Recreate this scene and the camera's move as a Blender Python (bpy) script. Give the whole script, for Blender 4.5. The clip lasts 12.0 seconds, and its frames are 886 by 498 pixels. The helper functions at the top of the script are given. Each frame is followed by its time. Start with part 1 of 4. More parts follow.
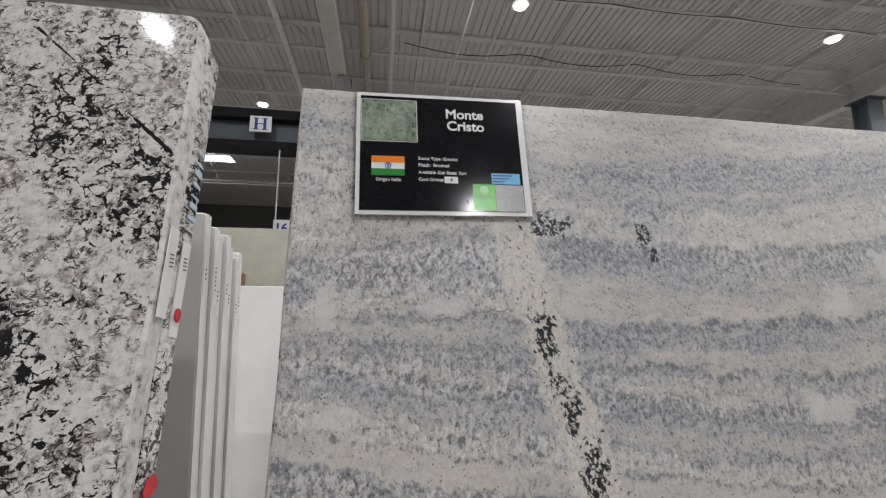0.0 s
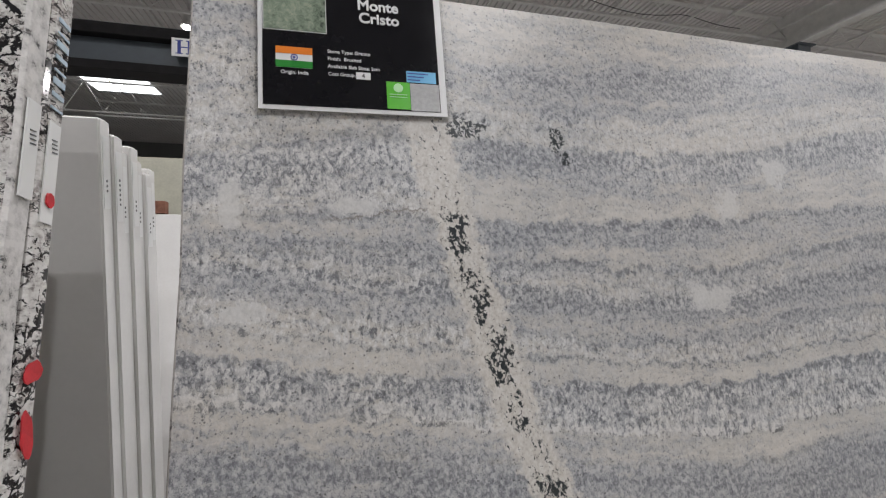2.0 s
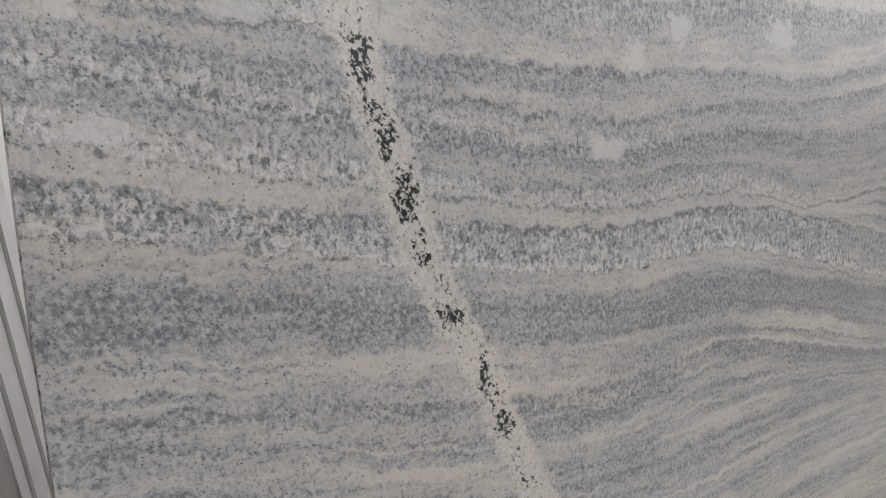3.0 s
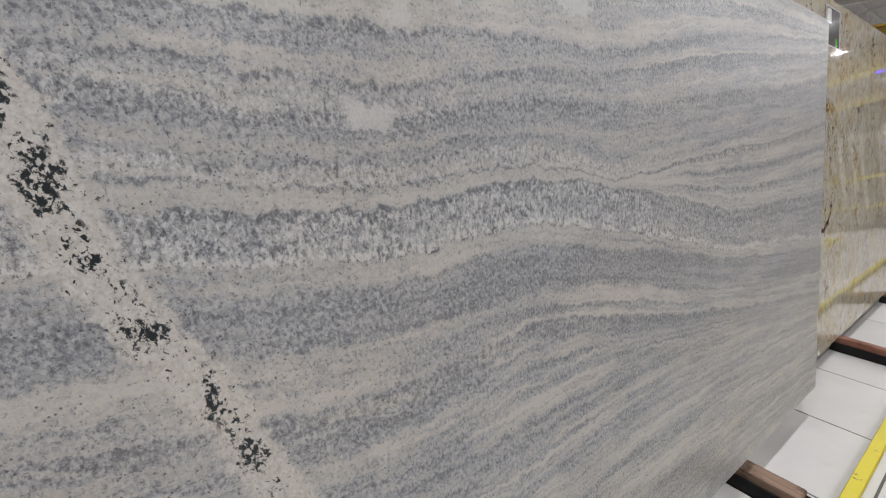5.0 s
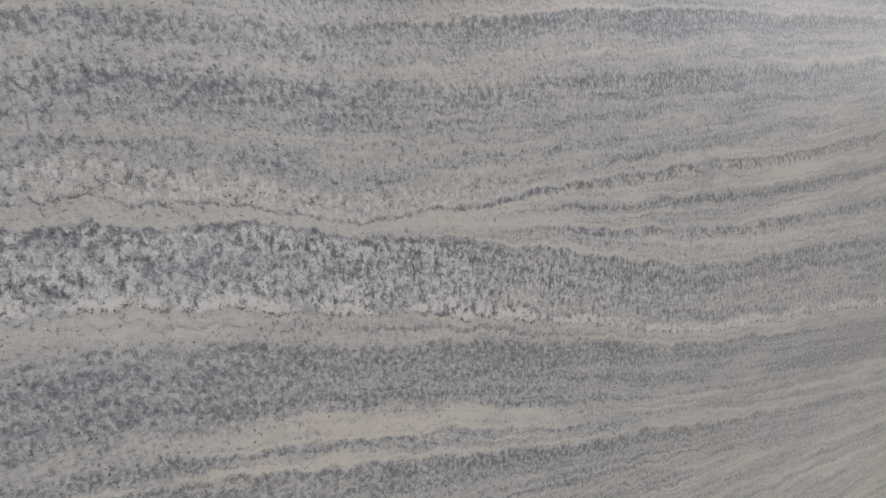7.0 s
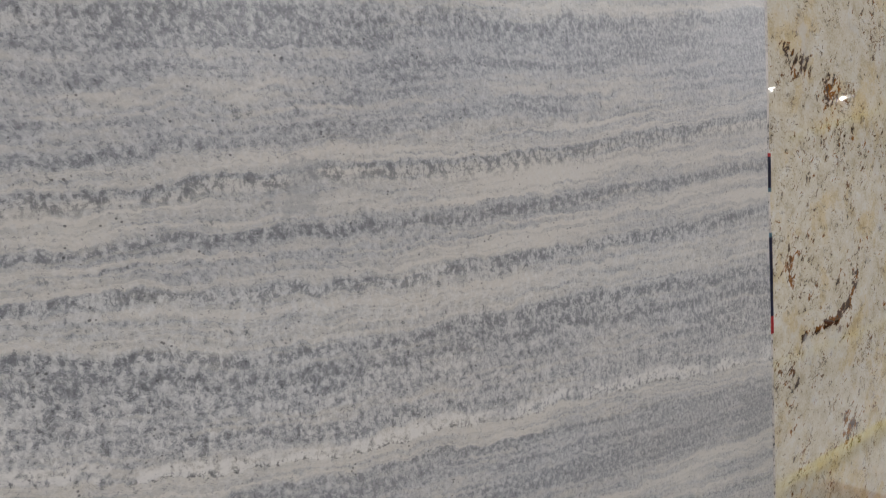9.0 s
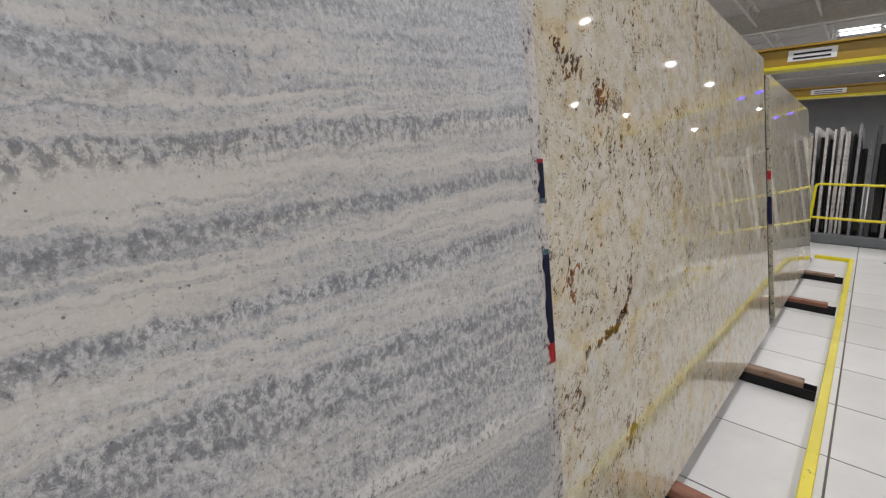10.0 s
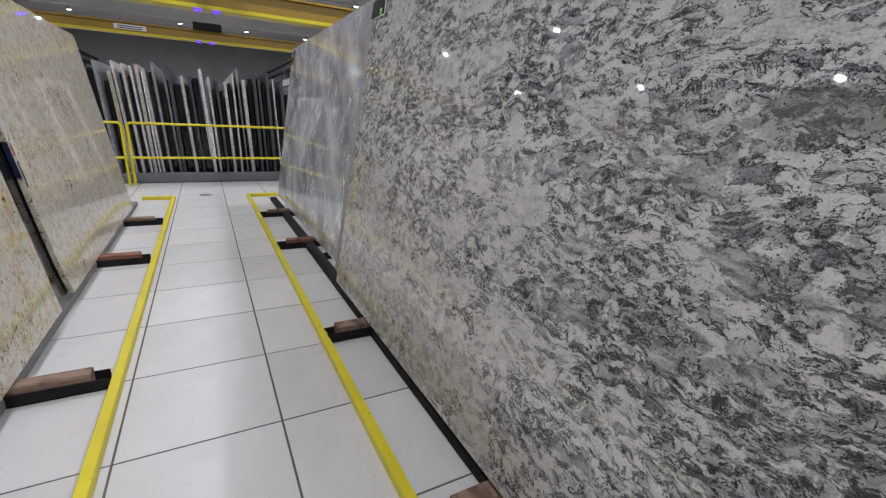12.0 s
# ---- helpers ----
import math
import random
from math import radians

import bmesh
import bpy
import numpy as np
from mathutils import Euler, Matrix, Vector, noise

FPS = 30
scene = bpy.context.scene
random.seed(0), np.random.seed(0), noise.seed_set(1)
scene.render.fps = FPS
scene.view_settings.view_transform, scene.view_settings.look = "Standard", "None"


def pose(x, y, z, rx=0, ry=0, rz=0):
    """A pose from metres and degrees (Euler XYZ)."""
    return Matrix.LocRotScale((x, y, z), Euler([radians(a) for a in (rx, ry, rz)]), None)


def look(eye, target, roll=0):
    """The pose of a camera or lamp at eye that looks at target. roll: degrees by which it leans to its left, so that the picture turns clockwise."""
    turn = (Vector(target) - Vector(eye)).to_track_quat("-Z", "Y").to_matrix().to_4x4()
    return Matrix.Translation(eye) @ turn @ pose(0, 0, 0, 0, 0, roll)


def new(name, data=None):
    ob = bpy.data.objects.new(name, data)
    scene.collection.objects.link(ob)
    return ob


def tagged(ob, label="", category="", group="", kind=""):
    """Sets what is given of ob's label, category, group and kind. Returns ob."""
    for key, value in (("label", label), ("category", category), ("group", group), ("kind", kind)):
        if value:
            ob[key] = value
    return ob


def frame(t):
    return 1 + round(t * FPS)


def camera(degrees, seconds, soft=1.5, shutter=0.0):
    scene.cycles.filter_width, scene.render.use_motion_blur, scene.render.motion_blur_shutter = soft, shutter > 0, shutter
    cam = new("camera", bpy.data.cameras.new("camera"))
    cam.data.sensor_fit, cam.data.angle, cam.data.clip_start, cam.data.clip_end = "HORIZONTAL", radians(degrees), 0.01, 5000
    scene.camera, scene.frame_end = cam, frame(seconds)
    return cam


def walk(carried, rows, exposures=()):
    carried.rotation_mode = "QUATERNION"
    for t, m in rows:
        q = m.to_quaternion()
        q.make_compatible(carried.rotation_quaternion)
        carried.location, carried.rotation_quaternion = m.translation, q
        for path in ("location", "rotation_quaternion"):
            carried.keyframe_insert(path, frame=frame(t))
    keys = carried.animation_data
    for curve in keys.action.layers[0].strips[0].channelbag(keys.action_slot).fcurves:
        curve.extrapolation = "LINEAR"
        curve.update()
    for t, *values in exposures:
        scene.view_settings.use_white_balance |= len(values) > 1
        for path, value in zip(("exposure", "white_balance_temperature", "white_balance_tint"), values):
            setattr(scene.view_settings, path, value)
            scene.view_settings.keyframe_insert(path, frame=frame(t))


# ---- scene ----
# ---------- camera and walk ----------
cam = camera(91.35, 12.0, soft=1.2)
ROWS = [
    (0, -5.337, 0.526, 1.472, -8.01, 8.64, 0.31),
    (0.5, -5.323, 0.529, 1.470, -9.41, 9.75, 0.25),
    (1, -5.316, 0.520, 1.472, -9.49, 9.96, 0.14),
    (1.5, -5.312, 0.518, 1.461, -10.43, 9.72, -0.15),
    (2, -5.284, 0.520, 1.411, -14.34, 1.18, -0.66),
    (2.5, -5.277, 0.532, 1.360, -20.14, -9.46, 0.02),
    (3, -5.267, 0.530, 1.341, -25.68, -13.52, 1.47),
    (3.5, -5.252, 0.524, 1.324, -33.46, -15.68, 0.87),
    (3.7, -5.244, 0.516, 1.322, -36.57, -16.13, 0.97),
    (5.3, -4.912, 0.499, 1.312, -36.48, -14.05, 0.15),
    (5.5, -4.850, 0.504, 1.315, -36.28, -13.85, -0.06),
    (6, -4.654, 0.577, 1.297, -34.41, -13.03, -1.40),
    (6.5, -4.452, 0.608, 1.304, -30.64, -13.06, -1.94),
    (7, -4.229, 0.538, 1.305, -26.43, -12.38, 0.03),
    (7.2, -4.155, 0.526, 1.299, -26.36, -12.59, -0.05),
    (8.8, -3.541, 0.597, 1.300, -22.65, -12.10, -1.12),
    (9, -3.456, 0.568, 1.297, -26.39, -11.57, -0.59),
    (9.5, -3.293, 0.578, 1.286, -34.70, -12.32, 0.07),
    (10, -3.093, 0.671, 1.300, -46.02, -11.58, 0.76),
    (10.5, -2.935, 0.592, 1.292, -65.73, -10.68, 1.23),
    (10.6, -2.901, 0.553, 1.300, -69.46, -10.83, 1.69),
    (11, -2.747, 0.402, 1.300, -85.69, -14.26, 4.52),
    (11.5, -2.576, 0.284, 1.303, -99.40, -16.22, 3.27),
    (12, -2.334, 0.187, 1.306, -118.82, -16.67, 2.99),
]


def stand(x, y, z, yaw, pitch, roll):
    """A camera pose: yaw to the left of +y, pitch upwards, roll to its left."""
    a, b = radians(yaw), radians(pitch)
    eye = Vector((x, y, z))
    return look(eye, eye + Vector((-math.sin(a) * math.cos(b), math.cos(a) * math.cos(b), math.sin(b))), roll)


walk(cam, [(r[0], stand(*r[1:])) for r in ROWS], [(0, 0, 6500, 10), (11, 0, 6500, 10), (11.5, 0, 6300, 10.5), (12, 0, 6130, 11.5)])

# ---------- world and lights ----------
world = bpy.data.worlds.new("world")
scene.world = world
world.use_nodes = True
world.node_tree.nodes["Background"].inputs[0].default_value = (0.75, 0.83, 1.0, 1)
world.node_tree.nodes["Background"].inputs[1].default_value = 0.25
LAMP_WATTS = 116.0
LAMP_Z = 6.95
LAMP_SPOTS = [(x, y) for x in (-8.6, -3.0, 3.5, 9.6, 17.2, 23.5, 30.0, 37.4) for y in (-7.8, -3.4, 1.0, 7.3, 11.9)]


# ---------- materials ----------
class Nodes:
    """Short names for building node materials."""

    def __init__(self, name, rough=0.5, metal=0.0, spec=0.5):
        self.mat = bpy.data.materials.new(name)
        self.mat.use_nodes = True
        self.t = self.mat.node_tree
        self.b = self.t.nodes["Principled BSDF"]
        self.b.inputs["Roughness"].default_value = rough
        self.b.inputs["Metallic"].default_value = metal
        self.b.inputs["Specular IOR Level"].default_value = spec

    def put(self, socket, value):
        if isinstance(value, bpy.types.NodeSocket):
            self.t.links.new(value, socket)
        elif value is not None:
            if isinstance(value, (tuple, list)) and len(value) == 3 and socket.type == "RGBA":
                value = (*value, 1)
            elif isinstance(value, float) and socket.type == "RGBA":
                value = (value, value, value, 1)
            socket.default_value = value

    def co(self, kind="Object"):
        return self.t.nodes.new("ShaderNodeTexCoord").outputs[kind]

    def m(self, op, a, b=0.0, c=0.0):
        n = self.t.nodes.new("ShaderNodeMath")
        n.operation = op
        for s, v in zip(n.inputs, (a, b, c)):
            self.put(s, v)
        return n.outputs[0]

    def split(self, v):
        n = self.t.nodes.new("ShaderNodeSeparateXYZ")
        self.put(n.inputs[0], v)
        return n.outputs

    def join(self, x, y, z):
        n = self.t.nodes.new("ShaderNodeCombineXYZ")
        for s, v in zip(n.inputs, (x, y, z)):
            self.put(s, v)
        return n.outputs[0]

    def noise(self, v, scale, detail=4.0, rough=0.55, dist=0.0, out="Fac"):
        n = self.t.nodes.new("ShaderNodeTexNoise")
        for k, val in (("Vector", v), ("Scale", scale), ("Detail", detail), ("Roughness", rough), ("Distortion", dist)):
            self.put(n.inputs[k], val)
        return n.outputs[out]

    def cells(self, v, scale, feature="F1", rand=1.0, out="Distance"):
        n = self.t.nodes.new("ShaderNodeTexVoronoi")
        n.feature = feature
        for k, val in (("Vector", v), ("Scale", scale), ("Randomness", rand)):
            self.put(n.inputs[k], val)
        return n.outputs[out]

    def scaled(self, v, s, loc=(0, 0, 0), rot=None):
        """Turned first, then scaled, so that streaks follow the turned axes."""
        if rot:
            r = self.t.nodes.new("ShaderNodeMapping")
            self.put(r.inputs[0], v)
            r.inputs["Rotation"].default_value = rot
            v = r.outputs[0]
        n = self.t.nodes.new("ShaderNodeMapping")
        self.put(n.inputs[0], v)
        n.inputs["Location"].default_value, n.inputs["Scale"].default_value = loc, s
        return n.outputs[0]

    def ramp(self, f, *stops):
        n = self.t.nodes.new("ShaderNodeValToRGB")
        self.put(n.inputs[0], f)
        e = n.color_ramp.elements
        while len(e) < len(stops):
            e.new(0.5)
        for s, (p, c) in zip(e, stops):
            s.position = p
            s.color = (c, c, c, 1) if isinstance(c, (int, float)) else (*c, 1)
        return n.outputs[0]

    def step(self, f, lo, hi, a=0.0, b=1.0):
        n = self.t.nodes.new("ShaderNodeMapRange")
        n.interpolation_type = "SMOOTHSTEP"
        for s, v in zip(n.inputs, (f, lo, hi, a, b)):
            self.put(s, v)
        return n.outputs[0]

    def mix(self, f, a, b, how="MIX"):
        n = self.t.nodes.new("ShaderNodeMix")
        n.data_type, n.blend_type = "RGBA", how
        self.put(n.inputs[0], f)
        self.put(n.inputs[6], a)
        self.put(n.inputs[7], b)
        return n.outputs[2]

    def curve(self, f, points, scale=1.0):
        """A smooth curve through a few points, its height times scale."""
        n = self.t.nodes.new("ShaderNodeFloatCurve")
        c = n.mapping.curves[0].points
        for p, q in zip(c, (points[0], points[-1])):
            p.location = q
        for q in points[1:-1]:
            c.new(*q)
        n.mapping.update()
        self.put(n.inputs["Value"], f)
        return self.m("MULTIPLY", n.outputs[0], scale)

    def random(self):
        return self.t.nodes.new("ShaderNodeObjectInfo").outputs["Random"]

    def bump(self, h, strength=0.2, dist=0.002):
        n = self.t.nodes.new("ShaderNodeBump")
        n.inputs["Strength"].default_value, n.inputs["Distance"].default_value = strength, dist
        self.put(n.inputs["Height"], h)
        self.put(self.b.inputs["Normal"], n.outputs[0])

    def done(self, colour=None, rough=None):
        self.put(self.b.inputs["Base Color"], colour)
        self.put(self.b.inputs["Roughness"], rough)
        return self.mat


def plain(name, colour, rough=0.5, metal=0.0, vary=0.12, scale=6.0, spec=0.5, bump=0.0):
    """A paint or metal with soft blotches and fine grain."""
    n = Nodes(name, rough, metal, spec)
    v = n.co()
    big, fine = n.noise(v, scale, 3), n.noise(v, scale * 14, 3)
    f = n.m("ADD", n.m("MULTIPLY", big, 0.7), n.m("MULTIPLY", fine, 0.3))
    lo, hi = [c * (1 - vary) for c in colour], [min(1, c * (1 + vary)) for c in colour]
    if bump:
        n.bump(fine, bump, 0.002)
    return n.done(n.ramp(f, (0.3, lo), (0.7, hi)), n.m("ADD", n.m("MULTIPLY", big, 0.15), rough - 0.07))


def glow(name, colour, strength):
    n = Nodes(name)
    n.put(n.b.inputs["Emission Color"], colour)
    n.b.inputs["Emission Strength"].default_value = strength
    return n.done(colour)


# -- banded blue-grey granite: x along the slab from its left end, z up its face
def banded_granite():
    n = Nodes("banded_granite", 0.3)
    v = n.co()
    o = n.split(v)
    x, up = o[0], o[2]
    at = n.m("DIVIDE", x, 3.0)
    left = n.step(x, 1.25, 0.25)
    right = n.step(x, 1.2, 2.4)
    slow = n.m("MULTIPLY_ADD", n.noise(n.scaled(v, (7.0, 1, 5.0)), 1.0, 3), 0.036, -0.018)
    rip = n.m("MULTIPLY", n.m("SUBTRACT", n.noise(n.scaled(v, (24, 1, 21)), 1.0, 6, 0.74), 0.5), n.step(x, 0.4, 1.9, 0.066, 0.036))
    z = n.m("ADD", n.m("ADD", up, slow), rip)

    def border(*heights):
        """Height of one bed's border at ten places along the slab."""
        return n.curve(at, [(s / 3.0, h / 1.7) for s, h in zip((0, 0.25, 0.5, 0.8, 1.1, 1.4, 1.7, 2.05, 2.5, 3.0), heights)], 1.7)

    borders = [
        border(0.32, 0.24, 0.16, 0.10, 0.06, 0.05, 0.05, 0.05, 0.03, 0.01),
        border(0.60, 0.50, 0.42, 0.36, 0.32, 0.31, 0.30, 0.295, 0.27, 0.24),
        border(0.75, 0.68, 0.60, 0.53, 0.51, 0.53, 0.525, 0.50, 0.45, 0.395),
        border(0.905, 0.86, 0.81, 0.772, 0.80, 0.74, 0.68, 0.615, 0.545, 0.48),
        border(0.985, 0.937, 0.90, 0.868, 0.862, 0.83, 0.755, 0.685, 0.63, 0.585),
        border(1.046, 1.015, 0.978, 0.946, 0.955, 0.905, 0.85, 0.785, 0.735, 0.685),
        border(1.097, 1.062, 1.018, 0.988, 1.002, 0.95, 0.885, 0.81, 0.772, 0.725),
        border(1.154, 1.114, 1.082, 1.064, 1.088, 1.055, 0.99, 0.91, 0.90, 0.885),
        border(1.19, 1.15, 1.115, 1.097, 1.118, 1.08, 1.105, 1.137, 1.172, 1.245),
        border(1.225, 1.18, 1.14, 1.127, 1.148, 1.105, 1.13, 1.168, 1.21, 1.28),
        border(1.26, 1.235, 1.21, 1.199, 1.232, 1.237, 1.265, 1.31, 1.36, 1.43),
        border(1.285, 1.27, 1.252, 1.240, 1.288, 1.31, 1.37, 1.42, 1.47, 1.53),
        border(1.308, 1.325, 1.308, 1.323, 1.345, 1.355, 1.42, 1.475, 1.53, 1.58),
        border(1.397, 1.44, 1.435, 1.43, 1.49, 1.52, 1.545, 1.57, 1.60, 1.62),
        border(1.557, 1.535, 1.485, 1.50, 1.56, 1.58, 1.60, 1.615, 1.63, 1.64),
        border(1.68, 1.68, 1.68, 1.68, 1.68, 1.68, 1.68, 1.69, 1.69, 1.70),
    ]
    u = None
    for a, b in zip(borders, borders[1:]):
        f = n.m("DIVIDE", n.m("SUBTRACT", z, a), n.m("SUBTRACT", b, a))
        f = n.m("MINIMUM", n.m("MAXIMUM", f, 0.0), 1.0)
        u = f if u is None else n.m("ADD", u, f)

    def beds(lo, hi, *stops):
        return n.ramp(n.m("DIVIDE", n.m("SUBTRACT", u, lo), hi - lo), *[((a - lo) / (hi - lo), b) for a, b in stops])

    def within(lo, hi, soft=0.06):
        return n.m("MULTIPLY", n.step(u, lo - soft, lo + soft), n.step(u, hi + soft, hi - soft))

    # how warm and pale each bed is
    low = beds(0.0, 7.0, (0.0, 0.5), (0.5, 0.25), (0.9, 0.7), (1.2, 0.3), (1.5, 0.75), (1.75, 0.35), (2.0, 0.8), (2.2, 0.3), (2.45, 0.65), (2.7, 0.35), (2.92, 0.15), (3.1, 0.75), (3.4, 0.42), (3.6, 0.8), (3.85, 0.7),
               (4.06, 0.22), (4.5, 0.14), (4.9, 0.10), (5.12, 0.55), (5.35, 0.85), (5.5, 0.5), (5.75, 0.85), (5.96, 0.72), (6.1, 0.38), (6.6, 0.25), (6.93, 0.12))
    high = beds(7.0, 15.0, (7.0, 0.35), (7.18, 0.85), (7.85, 0.85), (8.0, 0.25), (8.2, 0.78), (8.75, 0.66), (9.05, 0.42), (9.2, 0.28), (9.45, 0.44), (9.7, 0.22), (9.95, 0.08), (10.12, 0.60), (10.5, 0.46), (10.95, 0.12), (11.1, 0.72), (11.4, 0.52), (11.7, 0.22), (11.98, 0.15), (12.12, 0.82),
                 (12.45, 0.75), (12.62, 0.24), (12.95, 0.22), (13.1, 0.80), (13.8, 0.78), (14.1, 0.30), (14.4, 0.38), (14.6, 0.78), (15.0, 0.80))
    warm = n.mix(n.step(u, 6.96, 7.04), low, high)
    # the fan of beige layers that opens towards the right end
    fan = beds(7.0, 8.0, (7.0, 0.15), (7.12, 0.2), (7.18, 0.75), (7.33, 0.7), (7.39, 0.2), (7.44, 0.25), (7.48, 0.8), (7.62, 0.78), (7.67, 0.25), (7.73, 0.3), (7.78, 0.85), (7.95, 0.85), (8.0, 0.25))
    warm = n.mix(n.m("MULTIPLY", n.step(x, 1.45, 1.8), within(7.0, 8.0, 0.02)), warm, fan)
    # left of the vein the upper beds are bluer and coarser
    warm = n.mix(n.m("MULTIPLY", n.step(x, 0.45, 0.25), within(11.0, 12.95)), warm, n.step(u, 11.2, 11.95, 0.30, 0.55))
    warm = n.mix(n.m("MULTIPLY", n.step(x, 0.42, 0.28), within(12.3, 12.95)), warm, 0.12)
    # where the beds are made of coarse white and dark crystals
    coarse = n.m("ADD", n.m("MULTIPLY", within(6.06, 6.95), n.step(x, 2.2, 1.4, 0.55, 1.0)), n.m("MULTIPLY", within(8.1, 9.05), n.step(x, 1.75, 1.35, 0.1, 0.9)))
    coarse = n.m("ADD", coarse, n.m("MULTIPLY", within(13.05, 14.0), n.step(x, 0.5, 0.3, 0.62, 0.95)))
    coarse = n.m("ADD", coarse, n.m("MULTIPLY", within(9.8, 10.7), n.step(x, 1.2, 0.8, 0.15, 0.6)))
    coarse = n.m("ADD", coarse, n.m("MULTIPLY", n.m("MULTIPLY", within(12.05, 12.9), n.step(x, 0.42, 0.28)), 0.9))
    coarse = n.m("ADD", coarse, n.m("MULTIPLY", n.m("MULTIPLY", within(7.0, 11.0), n.step(x, 0.5, 0.2)), 0.35))
    coarse = n.m("ADD", coarse, n.m("MULTIPLY", n.m("MULTIPLY", within(7.0, 7.45, 0.02), n.step(x, 1.45, 1.8)), 0.45))
    coarse = n.m("ADD", coarse, n.m("MULTIPLY", within(12.6, 13.0), n.step(x, 0.5, 0.7, 0.0, 0.5)))
    # layers within the beds, and cloudy patches across them
    lay = n.m("ADD", u, n.m("MULTIPLY", n.m("MINIMUM", n.m("MAXIMUM", n.m("SUBTRACT", u, 7.0), 0.0), 1.0), 3.0))
    lay = n.m("ADD", lay, n.m("MULTIPLY", n.m("MINIMUM", u, 3.0), 1.6))
    thin = n.noise(n.join(n.m("MULTIPLY", x, 1.6), 3.0, n.m("MULTIPLY", lay, 2.6)), 1.0, 4, 0.62)
    thin2 = n.noise(n.join(n.m("MULTIPLY", x, 2.2), 7.0, n.m("MULTIPLY", lay, 7.0)), 1.0, 4, 0.6)
    thin3 = n.noise(n.join(n.m("MULTIPLY", x, 6.0), 5.0, n.m("MULTIPLY", lay, 21.0)), 1.0, 3, 0.6)
    patch = n.noise(n.scaled(v, (11, 3, 19)), 1.0, 4, 0.62)
    coarse = n.m("MULTIPLY", coarse, n.step(patch, 0.36, 0.56, 0.45, 1.0))
    cloud = n.noise(n.scaled(v, (4.2, 2, 7.5)), 1.0, 4, 0.6)
    grit = n.noise(n.scaled(v, (42, 10, 46)), 1.0, 5, 0.7)
    t = n.m("MULTIPLY_ADD", n.m("SUBTRACT", warm, 0.5), n.m("MULTIPLY_ADD", left, -0.08, 0.84), 0.455)
    lower = n.step(u, 4.2, 3.4)
    t = n.m("ADD", t, n.m("MULTIPLY", n.m("SUBTRACT", n.step(thin, 0.40, 0.60), 0.5), n.m("MULTIPLY_ADD", lower, 0.16, 0.30)))
    t = n.m("ADD", t, n.m("MULTIPLY", n.m("SUBTRACT", n.step(thin2, 0.38, 0.62), 0.5), n.m("MULTIPLY_ADD", n.m("MAXIMUM", lower, right), 0.26, 0.24)))
    t = n.m("ADD", t, n.m("MULTIPLY", n.m("SUBTRACT", n.step(thin3, 0.36, 0.64), 0.5), 0.30))
    t = n.m("ADD", t, n.m("MULTIPLY", n.m("SUBTRACT", patch, 0.5), 0.85))
    t = n.m("ADD", t, n.m("MULTIPLY", n.m("SUBTRACT", cloud, 0.5), n.m("MULTIPLY_ADD", right, -0.4, 0.75)))
    t = n.m("ADD", t, n.m("MULTIPLY", n.m("SUBTRACT", grit, 0.5), n.m("MULTIPLY_ADD", left, 0.55, 0.80)))
    col = n.ramp(t, (0.0, (0.275, 0.284, 0.304)), (0.33, (0.385, 0.393, 0.410)), (0.6, (0.458, 0.449, 0.428)), (0.95, (0.59, 0.566, 0.525)))
    # crystal grain: fine pale and dark grains, then coarse crystals across the beds
    g1 = n.noise(n.scaled(v, (230, 90, 170)), 1.0, 3, 0.7)
    g2 = n.noise(n.scaled(v, (112, 50, 72)), 1.0, 6, 0.76, 0.35)
    g3 = n.noise(n.scaled(v, (230, 120, 210)), 1.0, 2, 0.5)
    tl = n.m("MINIMUM", n.m("MAXIMUM", t, 0.0), 1.0)
    col = n.mix(n.m("MAXIMUM", n.m("MULTIPLY", n.m("SUBTRACT", g3, 0.5), 1.5), 0.0), col, (0.72, 0.70, 0.67))
    clump = n.m("MULTIPLY", n.m("SUBTRACT", n.noise(n.scaled(v, (30, 8, 38)), 1.0, 4, 0.65), 0.5), 0.40)
    thr = n.m("ADD", n.m("MULTIPLY_ADD", tl, -0.14, 0.485), clump)
    fine = n.m("MULTIPLY", n.step(g1, thr, n.m("SUBTRACT", thr, 0.035)), n.m("ADD", n.m("MULTIPLY", right, -0.25), n.m("MULTIPLY_ADD", left, 0.08, 0.74)))
    col = n.mix(fine, col, (0.165, 0.171, 0.192))
    # crisp flecks, dark and pale, thick in the grey beds and thin in the beige ones
    g4 = n.noise(n.scaled(v, (165, 60, 120), rot=(0, 0.45, 0)), 1.0, 3, 0.6, 0.3)
    g4 = n.m("ADD", g4, n.m("MULTIPLY", clump, 0.5))
    thr4 = n.m("MULTIPLY_ADD", tl, -0.10, 0.445)
    col = n.mix(n.m("MULTIPLY", n.step(g4, thr4, n.m("SUBTRACT", thr4, 0.025)), n.m("MULTIPLY_ADD", right, -0.20, 0.60)), col, (0.13, 0.136, 0.158))
    col = n.mix(n.m("MULTIPLY", n.step(g4, 0.545, 0.59), n.m("MULTIPLY_ADD", tl, -0.3, 0.45)), col, (0.66, 0.665, 0.67))
    g2c = n.m("ADD", g2, n.m("MULTIPLY", clump, 0.7))
    white = n.m("MULTIPLY", n.step(g2c, 0.50, 0.545), n.m("MULTIPLY_ADD", coarse, 0.72, 0.24))
    col = n.mix(white, col, n.ramp(g1, (0.36, (0.50, 0.50, 0.495)), (0.62, (0.73, 0.73, 0.72))))
